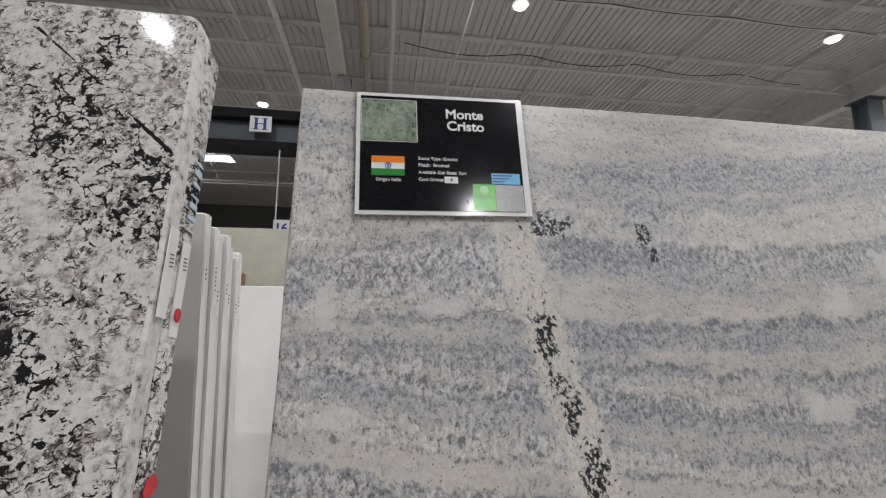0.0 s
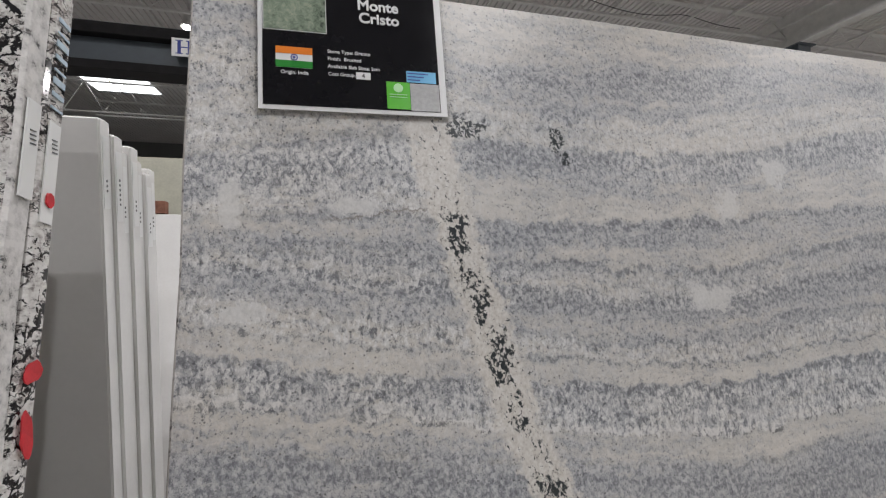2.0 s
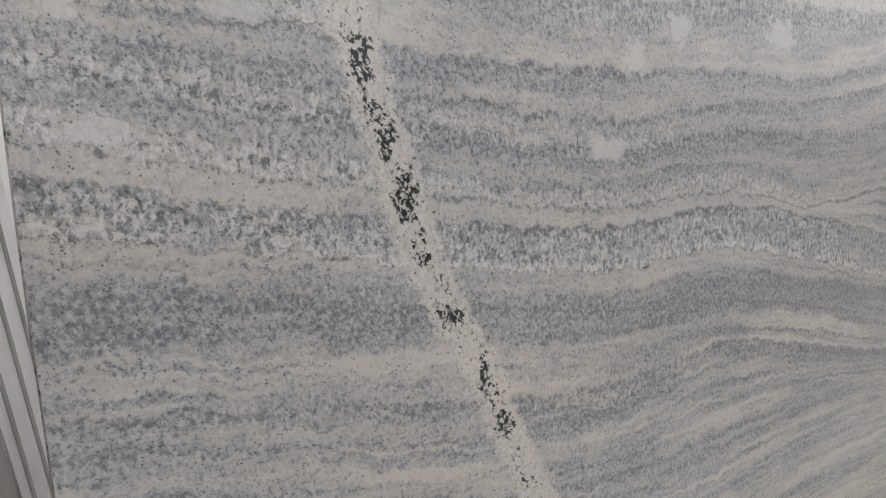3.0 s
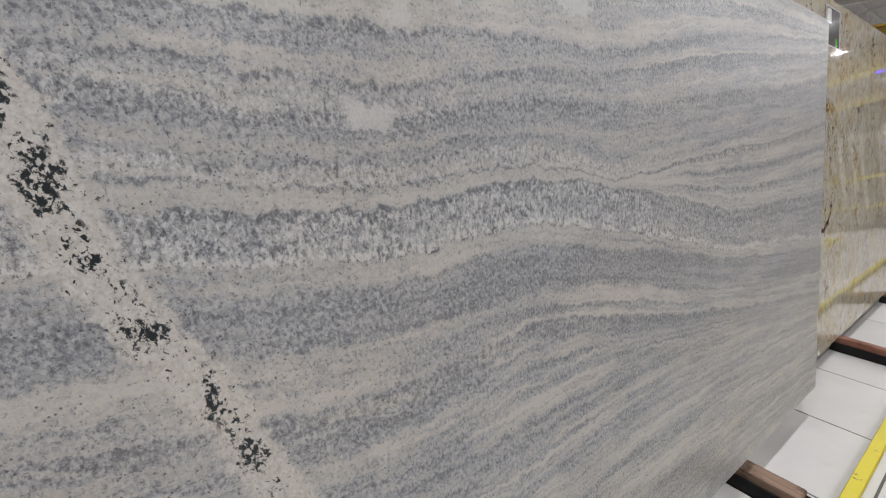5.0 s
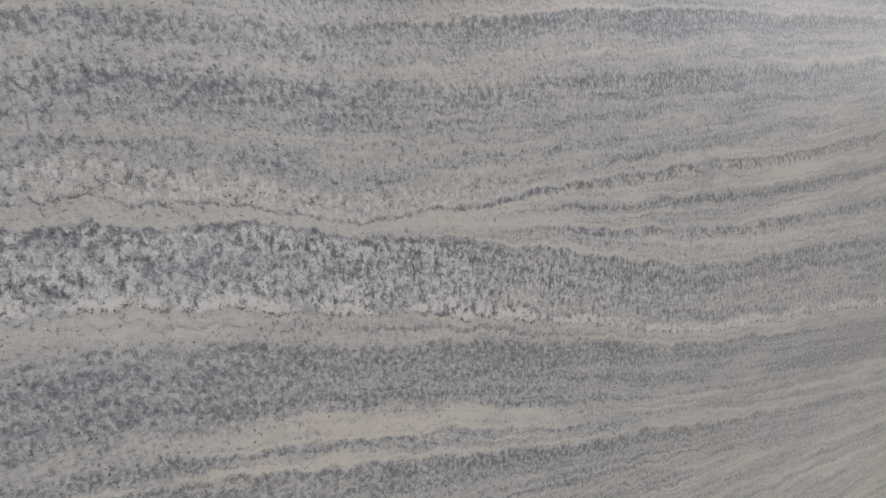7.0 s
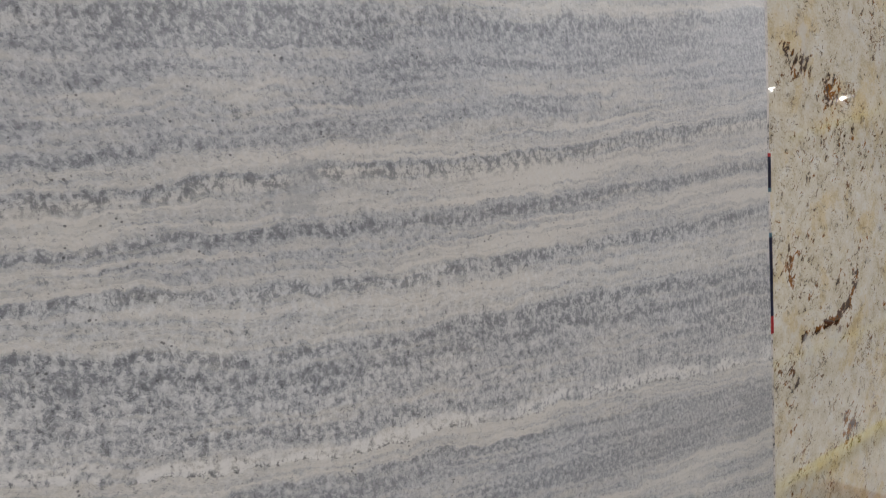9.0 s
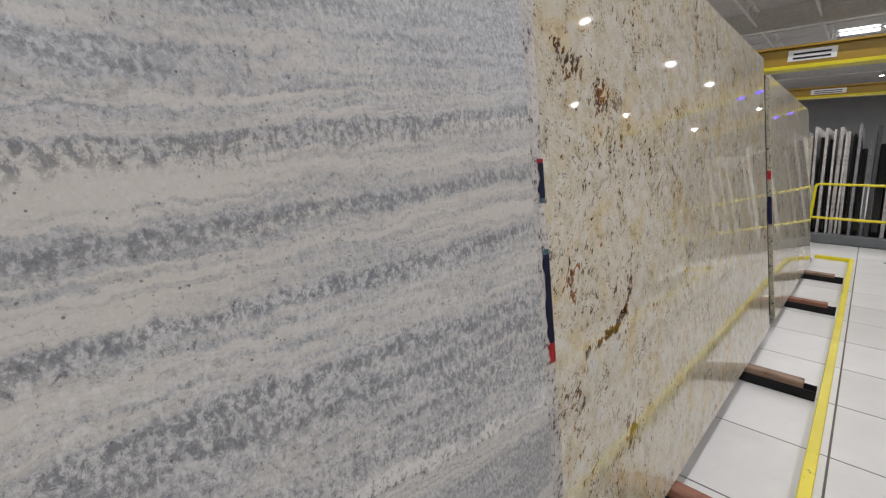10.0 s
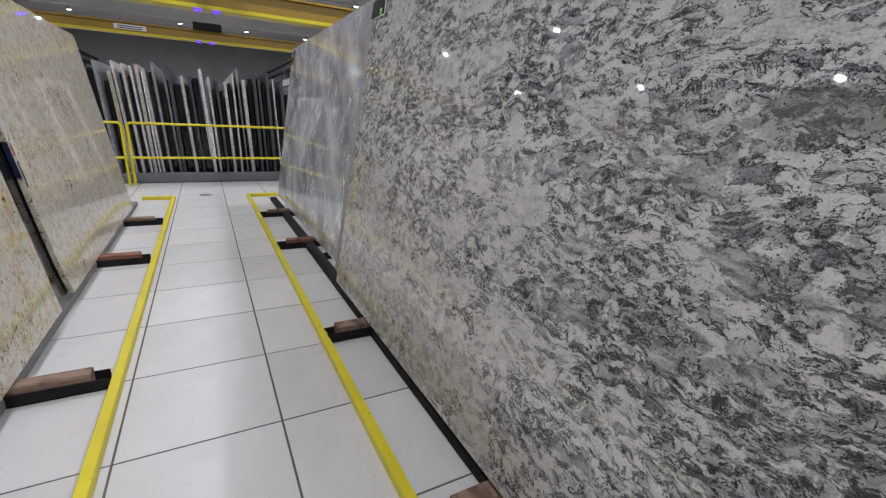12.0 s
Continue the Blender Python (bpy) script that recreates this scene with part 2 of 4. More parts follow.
    thr2 = n.m("MULTIPLY_ADD", coarse, 0.060, n.m("MULTIPLY_ADD", tl, -0.05, 0.405))
    darkc = n.m("MULTIPLY", n.step(g2c, thr2, n.m("SUBTRACT", thr2, 0.03)), n.m("MULTIPLY_ADD", coarse, 0.18, 0.70))
    col = n.mix(darkc, col, n.ramp(g1, (0.40, (0.085, 0.09, 0.10)), (0.60, (0.24, 0.245, 0.26))))
    # crumbly dark rims along the borders of the beds, pale teeth above them
    for k, deep, a, b in ((3, 0.55, 0.10, 0.02), (4, 0.45, 0.08, 0.0), (5, 0.5, 0.10, 0.02), (7, 0.65, 0.10, 0.0), (8, 0.8, 0.10, 0.02), (9, 0.3, 0.14, 0.02), (10, 0.5, 0.16, 0.03), (11, 0.6, 0.2, 0.04), (12, 0.7, 0.09, 0.02), (13, 0.45, 0.12, 0.02)):
        rim = n.step(n.m("ABSOLUTE", n.m("SUBTRACT", u, k - 0.03)), a, b)
        col = n.mix(n.m("MULTIPLY", n.m("MULTIPLY", rim, n.step(g2c, 0.54, 0.42)), deep), col, (0.15, 0.155, 0.168))
    for k in (7.10, 7.42, 7.70):
        rim = n.m("MULTIPLY", n.step(n.m("ABSOLUTE", n.m("SUBTRACT", u, k)), 0.05, 0.01), n.step(x, 1.5, 1.9))
        col = n.mix(n.m("MULTIPLY", n.m("MULTIPLY", rim, n.step(g2c, 0.55, 0.44)), 0.65), col, (0.15, 0.155, 0.17))
    # broken row of pale and black crystals under the coarse bed
    teeth = n.m("MULTIPLY", within(5.97, 6.14, 0.04), n.step(g2c, 0.44, 0.50))
    col = n.mix(n.m("MULTIPLY", teeth, n.step(patch, 0.40, 0.52, 0.15, 0.75)), col, (0.72, 0.71, 0.69))
    row = n.m("MULTIPLY", within(5.9, 6.02, 0.04), n.step(patch, 0.40, 0.50))
    col = n.mix(n.m("MULTIPLY", row, n.step(g2c, 0.50, 0.44, 0.0, 0.8)), col, (0.10, 0.102, 0.11))
    crust = n.noise(n.scaled(v, (40, 10, 40)), 1.0, 2)
    bias = n.m("MULTIPLY_ADD", left, -0.07, n.m("MULTIPLY_ADD", within(13.0, 14.0), -0.03, 0.57))
    pepper = n.m("MULTIPLY", n.step(n.cells(v, 135.0), 0.22, 0.14), n.step(crust, bias, n.m("ADD", bias, 0.05)))
    col = n.mix(n.m("MULTIPLY", pepper, 0.75), col, (0.05, 0.05, 0.055))

    def spot(sx, sz, rx, rz, ragged=0.9):
        a, b = n.m("DIVIDE", n.m("SUBTRACT", x, sx), rx), n.m("DIVIDE", n.m("SUBTRACT", up, sz), rz)
        d = n.m("SQRT", n.m("ADD", n.m("MULTIPLY", a, a), n.m("MULTIPLY", b, b)))
        return n.step(n.m("ADD", d, n.m("MULTIPLY", n.m("SUBTRACT", n.m("MULTIPLY_ADD", n.m("SUBTRACT", g2, 0.5), 0.6, grit), 0.5), ragged * 6)), 1.1, 0.85)

    # a thin dark line left of the vein
    mark = n.m("SUBTRACT", z, n.m("MULTIPLY_ADD", x, 0.17, 1.285))
    mark = n.m("MULTIPLY", n.step(n.m("ABSOLUTE", mark), 0.0025, 0.0008), n.m("MULTIPLY", n.step(x, 0.34, 0.30), n.step(x, 0.14, 0.20)))
    col = n.mix(n.m("MULTIPLY", mark, 0.75), col, (0.20, 0.175, 0.16))
    # pale crystal lumps
    for sx, sz, rx, rz in ((0.775, 1.19, 0.036, 0.019), (0.745, 1.205, 0.018, 0.014), (0.83, 1.352, 0.026, 0.028), (0.94, 1.412, 0.030, 0.024), (1.26, 1.437, 0.05, 0.03), (0.055, 1.335, 0.014, 0.026), (0.075, 1.20, 0.03, 0.012), (0.205, 1.335, 0.03, 0.010)):
        col = n.mix(n.m("MULTIPLY", spot(sx, sz, rx, rz, 0.7), 0.8), col, n.mix(g3, (0.52, 0.52, 0.505), (0.74, 0.74, 0.725)))
    # a plug of grey stone through the upper beige layer
    col = n.mix(n.m("MULTIPLY", spot(2.085, 1.122, 0.02, 0.03, 0.8), 0.5), col, (0.36, 0.365, 0.37))
    # pale vein with black clusters, falling across the beds
    path = n.curve(n.m("DIVIDE", up, 1.7), [(h / 1.7, s) for h, s in ((0.2, 0.80), (0.60, 0.622), (0.763, 0.553), (0.856, 0.515), (0.948, 0.465), (1.034, 0.425), (1.125, 0.400), (1.195, 0.380), (1.295, 0.352), (1.36, 0.335), (1.46, 0.310))], 1.0)
    drift = n.m("MULTIPLY_ADD", n.noise(n.scaled(v, (14, 1, 14)), 1.0, 3), 0.03, -0.015)
    off = n.m("ABSOLUTE", n.m("ADD", n.m("SUBTRACT", x, path), drift))
    upto = n.step(up, 1.52, 1.45)
    edge = n.m("ADD", off, n.m("MULTIPLY", n.m("SUBTRACT", grit, 0.5), 0.085))
    vein = n.m("MULTIPLY", n.step(edge, 0.038, 0.024), upto)
    pale = n.ramp(n.m("ADD", n.m("MULTIPLY", g2, 0.6), n.m("MULTIPLY", g3, 0.4)), (0.34, (0.40, 0.375, 0.335)), (0.45, (0.585, 0.555, 0.51)), (0.60, (0.70, 0.685, 0.65)))
    col = n.mix(n.m("MULTIPLY", vein, 0.95), col, pale)
    blot = n.noise(n.scaled(v, (150, 40, 110), rot=(0, 0.5, 0)), 1.0, 4, 0.68, 0.3)
    where = n.noise(n.scaled(v, (16, 3, 15)), 1.0, 2)
    mass = n.m("ADD", blot, n.m("MULTIPLY", n.m("SUBTRACT", where, 0.5), 0.5))
    dark = n.m("MULTIPLY", n.m("MULTIPLY", n.step(off, 0.026, 0.010), upto), n.step(mass, 0.598, 0.625))
    crumbs = n.m("MULTIPLY", n.m("MULTIPLY", n.step(off, 0.055, 0.03), upto), n.step(blot, 0.615, 0.64))
    dark = n.m("MAXIMUM", dark, crumbs)
    for sx, sz, rx, rz in ((0.372, 1.458, 0.030, 0.014), (0.518, 1.446, 0.013, 0.018), (0.530, 1.418, 0.012, 0.010), (0.350, 1.297, 0.016, 0.034), (0.366, 1.232, 0.018, 0.012), (0.380, 1.195, 0.013, 0.020), (0.402, 1.125, 0.018, 0.030), (0.425, 1.034, 0.014, 0.010), (0.462, 0.948, 0.020, 0.016), (0.515, 0.856, 0.010, 0.030), (0.553, 0.763, 0.020, 0.020)):
        dark = n.m("MAXIMUM", dark, n.m("MULTIPLY", spot(sx, sz, rx * 0.95, rz * 1.1, 0.6), n.step(blot, 0.46, 0.50)))
    col = n.mix(dark, col, (0.016, 0.022, 0.026))
    # the stone pales towards its right end
    col = n.mix(n.step(x, 1.7, 2.8, 0.0, 0.08), col, (0.60, 0.61, 0.63))
    # cast over wide patches
    cast = n.noise(n.scaled(v, (1.6, 1, 3.2)), 1.0, 3)
    col = n.mix(1.0, col, n.ramp(cast, (0.35, (0.975, 0.975, 0.98)), (0.65, (0.995, 0.968, 0.94))), "MULTIPLY")
    n.bump(n.m("ADD", g1, g2), 0.10, 0.0012)
    return n.done(col, n.m("MULTIPLY_ADD", g3, 0.16, 0.26))


def speckled_granite():
    """White granite with black and brown blotches."""
    n = Nodes("speckled_granite", 0.08)
    v = n.co()
    w = n.mix(0.012, v, n.noise(v, 40.0, 3, 0.6, out="Color"))
    a = n.noise(n.scaled(w, (84, 50, 92), rot=(0, 0.35, 0)), 1.0, 6, 0.70, 0.5)
    net = n.cells(n.scaled(w, (0.9, 1, 1.1)), 88.0, "DISTANCE_TO_EDGE")
    big = n.noise(v, 7.0, 3, 0.6, 0.4)
    fine = n.noise(v, 150.0, 4, 0.65)
    mid = n.noise(n.scaled(w, (125, 60, 130), rot=(0, 0.3, 0)), 1.0, 4, 0.65, 0.3)
    base = n.ramp(n.m("ADD", n.m("MULTIPLY", mid, 0.6), n.m("MULTIPLY", fine, 0.4)), (0.38, (0.40, 0.375, 0.355)), (0.46, (0.60, 0.58, 0.555)), (0.57, (0.73, 0.715, 0.69)))
    # the dark minerals keep to the seams between white crystals
    seam = n.step(net, 0.13, 0.02)
    zone = n.noise(n.scaled(v, (24, 12, 26)), 1.0, 5, 0.68, 0.3)
    brown = n.m("MULTIPLY", n.step(zone, 0.46, 0.54), n.step(n.m("ADD", n.m("MULTIPLY", mid, 0.5), n.m("MULTIPLY", fine, 0.5)), 0.54, 0.46))
    col = n.mix(n.m("MULTIPLY", brown, 0.62), base, n.mix(fine, (0.12, 0.092, 0.088), (0.38, 0.33, 0.315)))
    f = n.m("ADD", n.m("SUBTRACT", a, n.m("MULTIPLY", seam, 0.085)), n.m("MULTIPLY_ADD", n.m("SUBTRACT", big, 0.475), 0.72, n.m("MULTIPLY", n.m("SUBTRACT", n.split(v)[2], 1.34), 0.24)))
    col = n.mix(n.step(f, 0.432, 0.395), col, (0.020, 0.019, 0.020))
    # thin dark threads round the crystals
    curl = n.m("ABSOLUTE", n.m("SUBTRACT", n.noise(n.scaled(w, (52, 30, 74), rot=(0, 0.3, 0)), 1.0, 4, 0.6, 0.4), 0.5))
    thread = n.m("MULTIPLY", n.step(curl, 0.030, 0.008), n.step(zone, 0.46, 0.53))
    col = n.mix(n.m("MULTIPLY", thread, 0.9), col, (0.022, 0.020, 0.021))
    sp = n.m("MULTIPLY", n.step(mid, 0.40, 0.37), n.step(big, 0.66, 0.45))
    col = n.mix(n.m("MULTIPLY", sp, 0.85), col, (0.04, 0.036, 0.036))
    o = n.split(v)
    for ax, az, bx, bz in ((2.892, 1.64, 2.964, 1.577), (2.996, 1.545, 3.046, 1.50)):
        ll = (bx - ax) ** 2 + (bz - az) ** 2
        dx, dz = n.m("SUBTRACT", o[0], ax), n.m("SUBTRACT", o[2], az)
        q = n.m("MINIMUM", n.m("MAXIMUM", n.m("ADD", n.m("MULTIPLY", dx, (bx - ax) / ll), n.m("MULTIPLY", dz, (bz - az) / ll)), 0.0), 1.0)
        ex, ez = n.m("SUBTRACT", dx, n.m("MULTIPLY", q, bx - ax)), n.m("SUBTRACT", dz, n.m("MULTIPLY", q, bz - az))
        d = n.m("SQRT", n.m("ADD", n.m("MULTIPLY", ex, ex), n.m("MULTIPLY", ez, ez)))
        col = n.mix(n.step(n.m("ADD", d, n.m("MULTIPLY", n.m("SUBTRACT", zone, 0.5), 0.012)), 0.0013, 0.0006), col, (0.02, 0.02, 0.022))
    return n.done(col, n.m("MULTIPLY_ADD", fine, 0.05, 0.03))


def cream_granite(name="cream_granite", rust=True):
    """Ivory granite with dark flecks, rust clusters and faint golden veins, polished."""
    n = Nodes(name, 0.05)
    v = n.co()
    o = n.split(v)
    w = n.mix(0.05, v, n.noise(v, 6.0, 4, 0.6, out="Color"))
    fine = n.noise(v, 150.0, 4, 0.65)
    mid = n.noise(n.scaled(w, (24, 10, 24), rot=(0, -0.6, 0)), 1.0, 5, 0.65, 0.3)
    base = n.ramp(n.m("ADD", n.m("MULTIPLY", mid, 0.6), n.m("MULTIPLY", fine, 0.4)), (0.36, (0.44, 0.37, 0.26)), (0.44, (0.555, 0.495, 0.38)), (0.52, (0.635, 0.585, 0.48)), (0.62, (0.68, 0.665, 0.62)))
    gold = n.step(n.noise(n.scaled(w, (6, 2, 5), rot=(0, -0.5, 0)), 1.0, 5, 0.65), 0.50, 0.64)
    col = n.mix(n.m("MULTIPLY", gold, 0.8 if rust else 0.3), base, n.mix(1.0, base, (0.97, 0.85, 0.62), "MULTIPLY"))
    clump = n.noise(n.scaled(v, (8, 2, 7), rot=(0, -0.6, 0)), 1.0, 4, 0.65)
    # short flecks that lie every way
    d1 = n.noise(n.scaled(w, (62, 20, 84), rot=(0, -0.3, 0)), 1.0, 3, 0.6, 0.9)
    d2 = n.noise(n.scaled(w, (82, 20, 56), rot=(0, -0.7, 0)), 1.0, 4, 0.66, 0.9)
    k = n.m("MULTIPLY", n.m("SUBTRACT", clump, 0.52), 0.62)
    less = 0.0 if rust else 0.035
    col = n.mix(n.m("MULTIPLY", n.step(n.m("ADD", d1, k), 0.615 + less, 0.66 + less), 0.62), col, (0.20, 0.17, 0.14))
    col = n.mix(n.m("MULTIPLY", n.step(n.m("ADD", d2, k), 0.635 + less, 0.67 + less), 0.92), col, n.mix(n.step(clump, 0.46, 0.64), (0.040, 0.026, 0.018), (0.17, 0.080, 0.028)))
    big = n.m("ADD", n.noise(n.scaled(w, (72, 20, 40), rot=(0, -0.65, 0)), 1.0, 5, 0.7, 0.4), n.m("MULTIPLY", n.m("SUBTRACT", n.noise(n.scaled(v, (4, 3, 3)), 1.0, 3), 0.5), 0.42))
    if rust:
        for sx, sz, rx, rz, up in ((0.91, 1.45, 0.07, 0.06, 0.19), (1.06, 1.40, 0.06, 0.06, 0.19), (0.84, 1.49, 0.03, 0.03, 0.12), (0.835, 0.93, 0.018, 0.06, 0.20), (1.38, 0.72, 0.05, 0.02, 0.13), (1.16, 0.38, 0.07, 0.05, 0.13), (1.37, 0.95, 0.02, 0.05, 0.11), (1.75, 1.41, 0.07, 0.03, 0.11)):
            a, b = n.m("DIVIDE", n.m("SUBTRACT", o[0], sx), rx), n.m("DIVIDE", n.m("SUBTRACT", o[2], sz), rz)
            d = n.m("ADD", n.m("MULTIPLY", a, a), n.m("MULTIPLY", b, b))
            big = n.m("ADD", big, n.m("MULTIPLY", n.m("EXPONENT", n.m("MULTIPLY", d, -1.0)), n.m("ADD", up, 0.02)))
        for ax, az, bx, bz in ((0.90, 0.715, 1.09, 0.735), (1.09, 0.735, 1.16, 0.77), (1.16, 0.77, 1.21, 0.85)):
            ll = (bx - ax) ** 2 + (bz - az) ** 2
            dx, dz = n.m("SUBTRACT", o[0], ax), n.m("SUBTRACT", o[2], az)
            f = n.m("MINIMUM", n.m("MAXIMUM", n.m("ADD", n.m("MULTIPLY", dx, (bx - ax) / ll), n.m("MULTIPLY", dz, (bz - az) / ll)), 0.0), 1.0)
            ex, ez = n.m("SUBTRACT", dx, n.m("MULTIPLY", f, bx - ax)), n.m("SUBTRACT", dz, n.m("MULTIPLY", f, bz - az))
            d = n.m("SQRT", n.m("ADD", n.m("MULTIPLY", ex, ex), n.m("MULTIPLY", ez, ez)))
            d = n.m("ADD", d, n.m("MULTIPLY", n.m("SUBTRACT", mid, 0.5), 0.06))
            big = n.m("ADD", big, n.step(n.m("ABSOLUTE", d), 0.022, 0.002, 0.0, 0.19))
    col = n.mix(n.step(big, 0.605, 0.66), col, n.mix(n.step(mid, 0.42, 0.62), (0.055, 0.022, 0.008), (0.29, 0.125, 0.03)))
    grey = n.step(n.noise(n.scaled(v, (9, 5, 8)), 1.0, 4, 0.6), 0.56, 0.70)
    col = n.mix(n.m("MULTIPLY", grey, 0.55), col, (0.60, 0.605, 0.605))
    return n.done(col, n.m("MULTIPLY_ADD", fine, 0.03, 0.008))


def swirled_gneiss():
    """Grey and white gneiss with dark wisps along wavy beds, polished; x from its near end, z up its face."""
    n = Nodes("swirled_gneiss", 0.06)
    v = n.co()
    o = n.split(v)
    x, up = o[0], o[2]
    w = n.mix(0.11, v, n.noise(n.scaled(v, (3.6, 1, 4.6)), 1.0, 4, 0.62, out="Color"))
    w = n.mix(0.045, w, n.noise(n.scaled(v, (16, 1, 18)), 1.0, 5, 0.7, out="Color"))
    lump = n.noise(n.scaled(w, (25, 9, 45)), 1.0, 5, 0.62, 0.3)
    wide = n.noise(n.scaled(w, (3.4, 2, 6.6)), 1.0, 5, 0.62)
    seam = n.noise(n.scaled(w, (17, 12, 66)), 1.0, 4, 0.60, 0.3)
    fine = n.noise(n.scaled(v, (150, 80, 170)), 1.0, 3, 0.65)
    far = n.step(x, 0.5, 1.9)
    f = n.m("ADD", n.m("ADD", n.m("MULTIPLY", lump, 0.58), n.m("MULTIPLY", wide, 0.50)), n.m("MULTIPLY_ADD", far, 0.050, -0.064))
    # broad pale patches
    for sx, sz, rx, rz, more in ((1.02, 1.40, 0.28, 0.10, 0.14), (0.60, 1.17, 0.10, 0.06, 0.13), (1.35, 0.95, 0.20, 0.06, 0.06), (1.25, 0.45, 0.14, 0.06, 0.08)):
        a, b = n.m("DIVIDE", n.m("SUBTRACT", x, sx), rx), n.m("DIVIDE", n.m("SUBTRACT", up, sz), rz)
        f = n.m("ADD", f, n.m("MULTIPLY", n.m("EXPONENT", n.m("MULTIPLY", n.m("ADD", n.m("MULTIPLY", a, a), n.m("MULTIPLY", b, b)), -1.0)), more))
    ground = n.m("ADD", n.m("MULTIPLY", seam, 0.7), n.m("MULTIPLY", fine, 0.3))
    grey = n.ramp(ground, (0.36, (0.075, 0.078, 0.083)), (0.44, (0.175, 0.178, 0.185)), (0.52, (0.285, 0.285, 0.288)), (0.62, (0.44, 0.435, 0.428)))
    pale = n.ramp(n.m("ADD", n.m("MULTIPLY", fine, 0.5), n.m("MULTIPLY", lump, 0.5)), (0.38, (0.30, 0.295, 0.287)), (0.48, (0.44, 0.433, 0.42)), (0.60, (0.57, 0.562, 0.545)))
    f2 = n.m("ADD", f, n.m("MULTIPLY", n.m("SUBTRACT", fine, 0.5), 0.08))
    col = n.mix(n.step(f2, 0.485, 0.52), grey, pale)
    # beige, finer stone low down at the far end
    low = n.step(n.m("SUBTRACT", up, n.m("MULTIPLY_ADD", x, 0.28, 0.02)), 0.16, -0.10)
    low = n.m("MULTIPLY", low, n.step(x, 1.0, 1.6))
    col = n.mix(n.m("MULTIPLY", low, 0.62), col, n.ramp(n.m("ADD", n.m("MULTIPLY", lump, 0.5), n.m("MULTIPLY", fine, 0.5)), (0.38, (0.20, 0.185, 0.165)), (0.48, (0.40, 0.375, 0.34)), (0.60, (0.55, 0.525, 0.485))))
    # black wisps, thickest towards the near end
    gate = n.noise(n.scaled(w, (6, 4, 9)), 1.0, 4, 0.6)
    gate = n.m("ADD", gate, n.m("ADD", n.m("MULTIPLY_ADD", far, -0.07, 0.04), n.m("MULTIPLY", low, -0.06)))
    ink = (0.022, 0.024, 0.027)
    line = n.m("ABSOLUTE", n.m("SUBTRACT", lump, 0.47))
    col = n.mix(n.m("MULTIPLY", n.step(line, 0.022, 0.008), n.step(gate, 0.44, 0.48)), col, ink)
    wisp = n.m("ABSOLUTE", n.m("SUBTRACT", seam, 0.45))
    col = n.mix(n.m("MULTIPLY", n.m("MULTIPLY", n.step(wisp, 0.026, 0.009), n.step(gate, 0.43, 0.48)), 0.9), col, ink)
    core = n.m("MULTIPLY", n.step(n.m("ADD", seam, n.m("MULTIPLY", lump, 0.35)), 0.565, 0.53), n.step(gate, 0.50, 0.57))
    col = n.mix(n.m("MULTIPLY", core, 0.85), col, (0.035, 0.038, 0.042))
    # a band of olive and brown stone across the upper half
    olive = n.m("MULTIPLY", n.step(n.m("ABSOLUTE", n.m("SUBTRACT", n.m("MULTIPLY_ADD", wide, 0.3, up), 1.39)), 0.05, 0.01), n.step(x, 1.5, 1.0))
    col = n.mix(n.m("MULTIPLY", olive, n.step(gate, 0.42, 0.56, 0.0, 0.5)), col, (0.17, 0.165, 0.13))
    specks = n.m("MULTIPLY", n.step(n.cells(v, 85.0), 0.24, 0.14), n.step(n.noise(v, 12.0, 3), 0.52, 0.60))
    col = n.mix(specks, col, (0.03, 0.03, 0.034))
    return n.done(col, n.m("MULTIPLY_ADD", fine, 0.03, 0.008))


def grey_marble(name="grey_marble", tint=(0.42, 0.42, 0.43)):
    """Soft grey stone with pale crossing veins."""
    n = Nodes(name, 0.1)
    v = n.co()
    w = n.mix(0.09, v, n.noise(v, 2.6, 5, 0.6, out="Color"))
    cloud = n.noise(n.scaled(w, (1.6, 2, 3.4), rot=(0, 0.7, 0)), 1.0, 5, 0.55)
    fine = n.noise(v, 80.0, 4, 0.6)
    lo, hi = [c * 0.6 for c in tint], [c * 1.45 for c in tint]
    col = n.ramp(n.m("ADD", n.m("MULTIPLY", cloud, 0.88), n.m("MULTIPLY", fine, 0.12)), (0.36, lo), (0.5, tint), (0.66, hi))
    gate = n.noise(v, 2.2, 2)
    for turn, wide in ((0.95, 0.010), (-0.7, 0.008)):
        s = n.m("ABSOLUTE", n.m("SUBTRACT", n.noise(n.scaled(w, (1.3, 2, 5.6), rot=(0, turn, 0)), 1.0, 2, 0.5), 0.5))
        col = n.mix(n.m("MULTIPLY", n.m("MULTIPLY", n.step(s, wide, wide * 0.2), n.step(gate, 0.37, 0.5)), 0.85), col, (0.74, 0.73, 0.71))
    return n.done(col, n.m("MULTIPLY_ADD", fine, 0.05, 0.03))


def sawn_edge(name, tint):
    """Rough sawn stone edge with specks."""
    n = Nodes(name, 0.7)
    v = n.co()
    a, b = n.noise(v, 70.0, 4, 0.7), n.noise(v, 12.0, 3)
    col = n.ramp(n.m("ADD", n.m("MULTIPLY", a, 0.7), n.m("MULTIPLY", b, 0.3)), (0.40, [c * 0.12 for c in tint]), (0.46, [c * 0.75 for c in tint]), (0.58, tint))
    n.bump(a, 0.5, 0.003)
    return n.done(col)


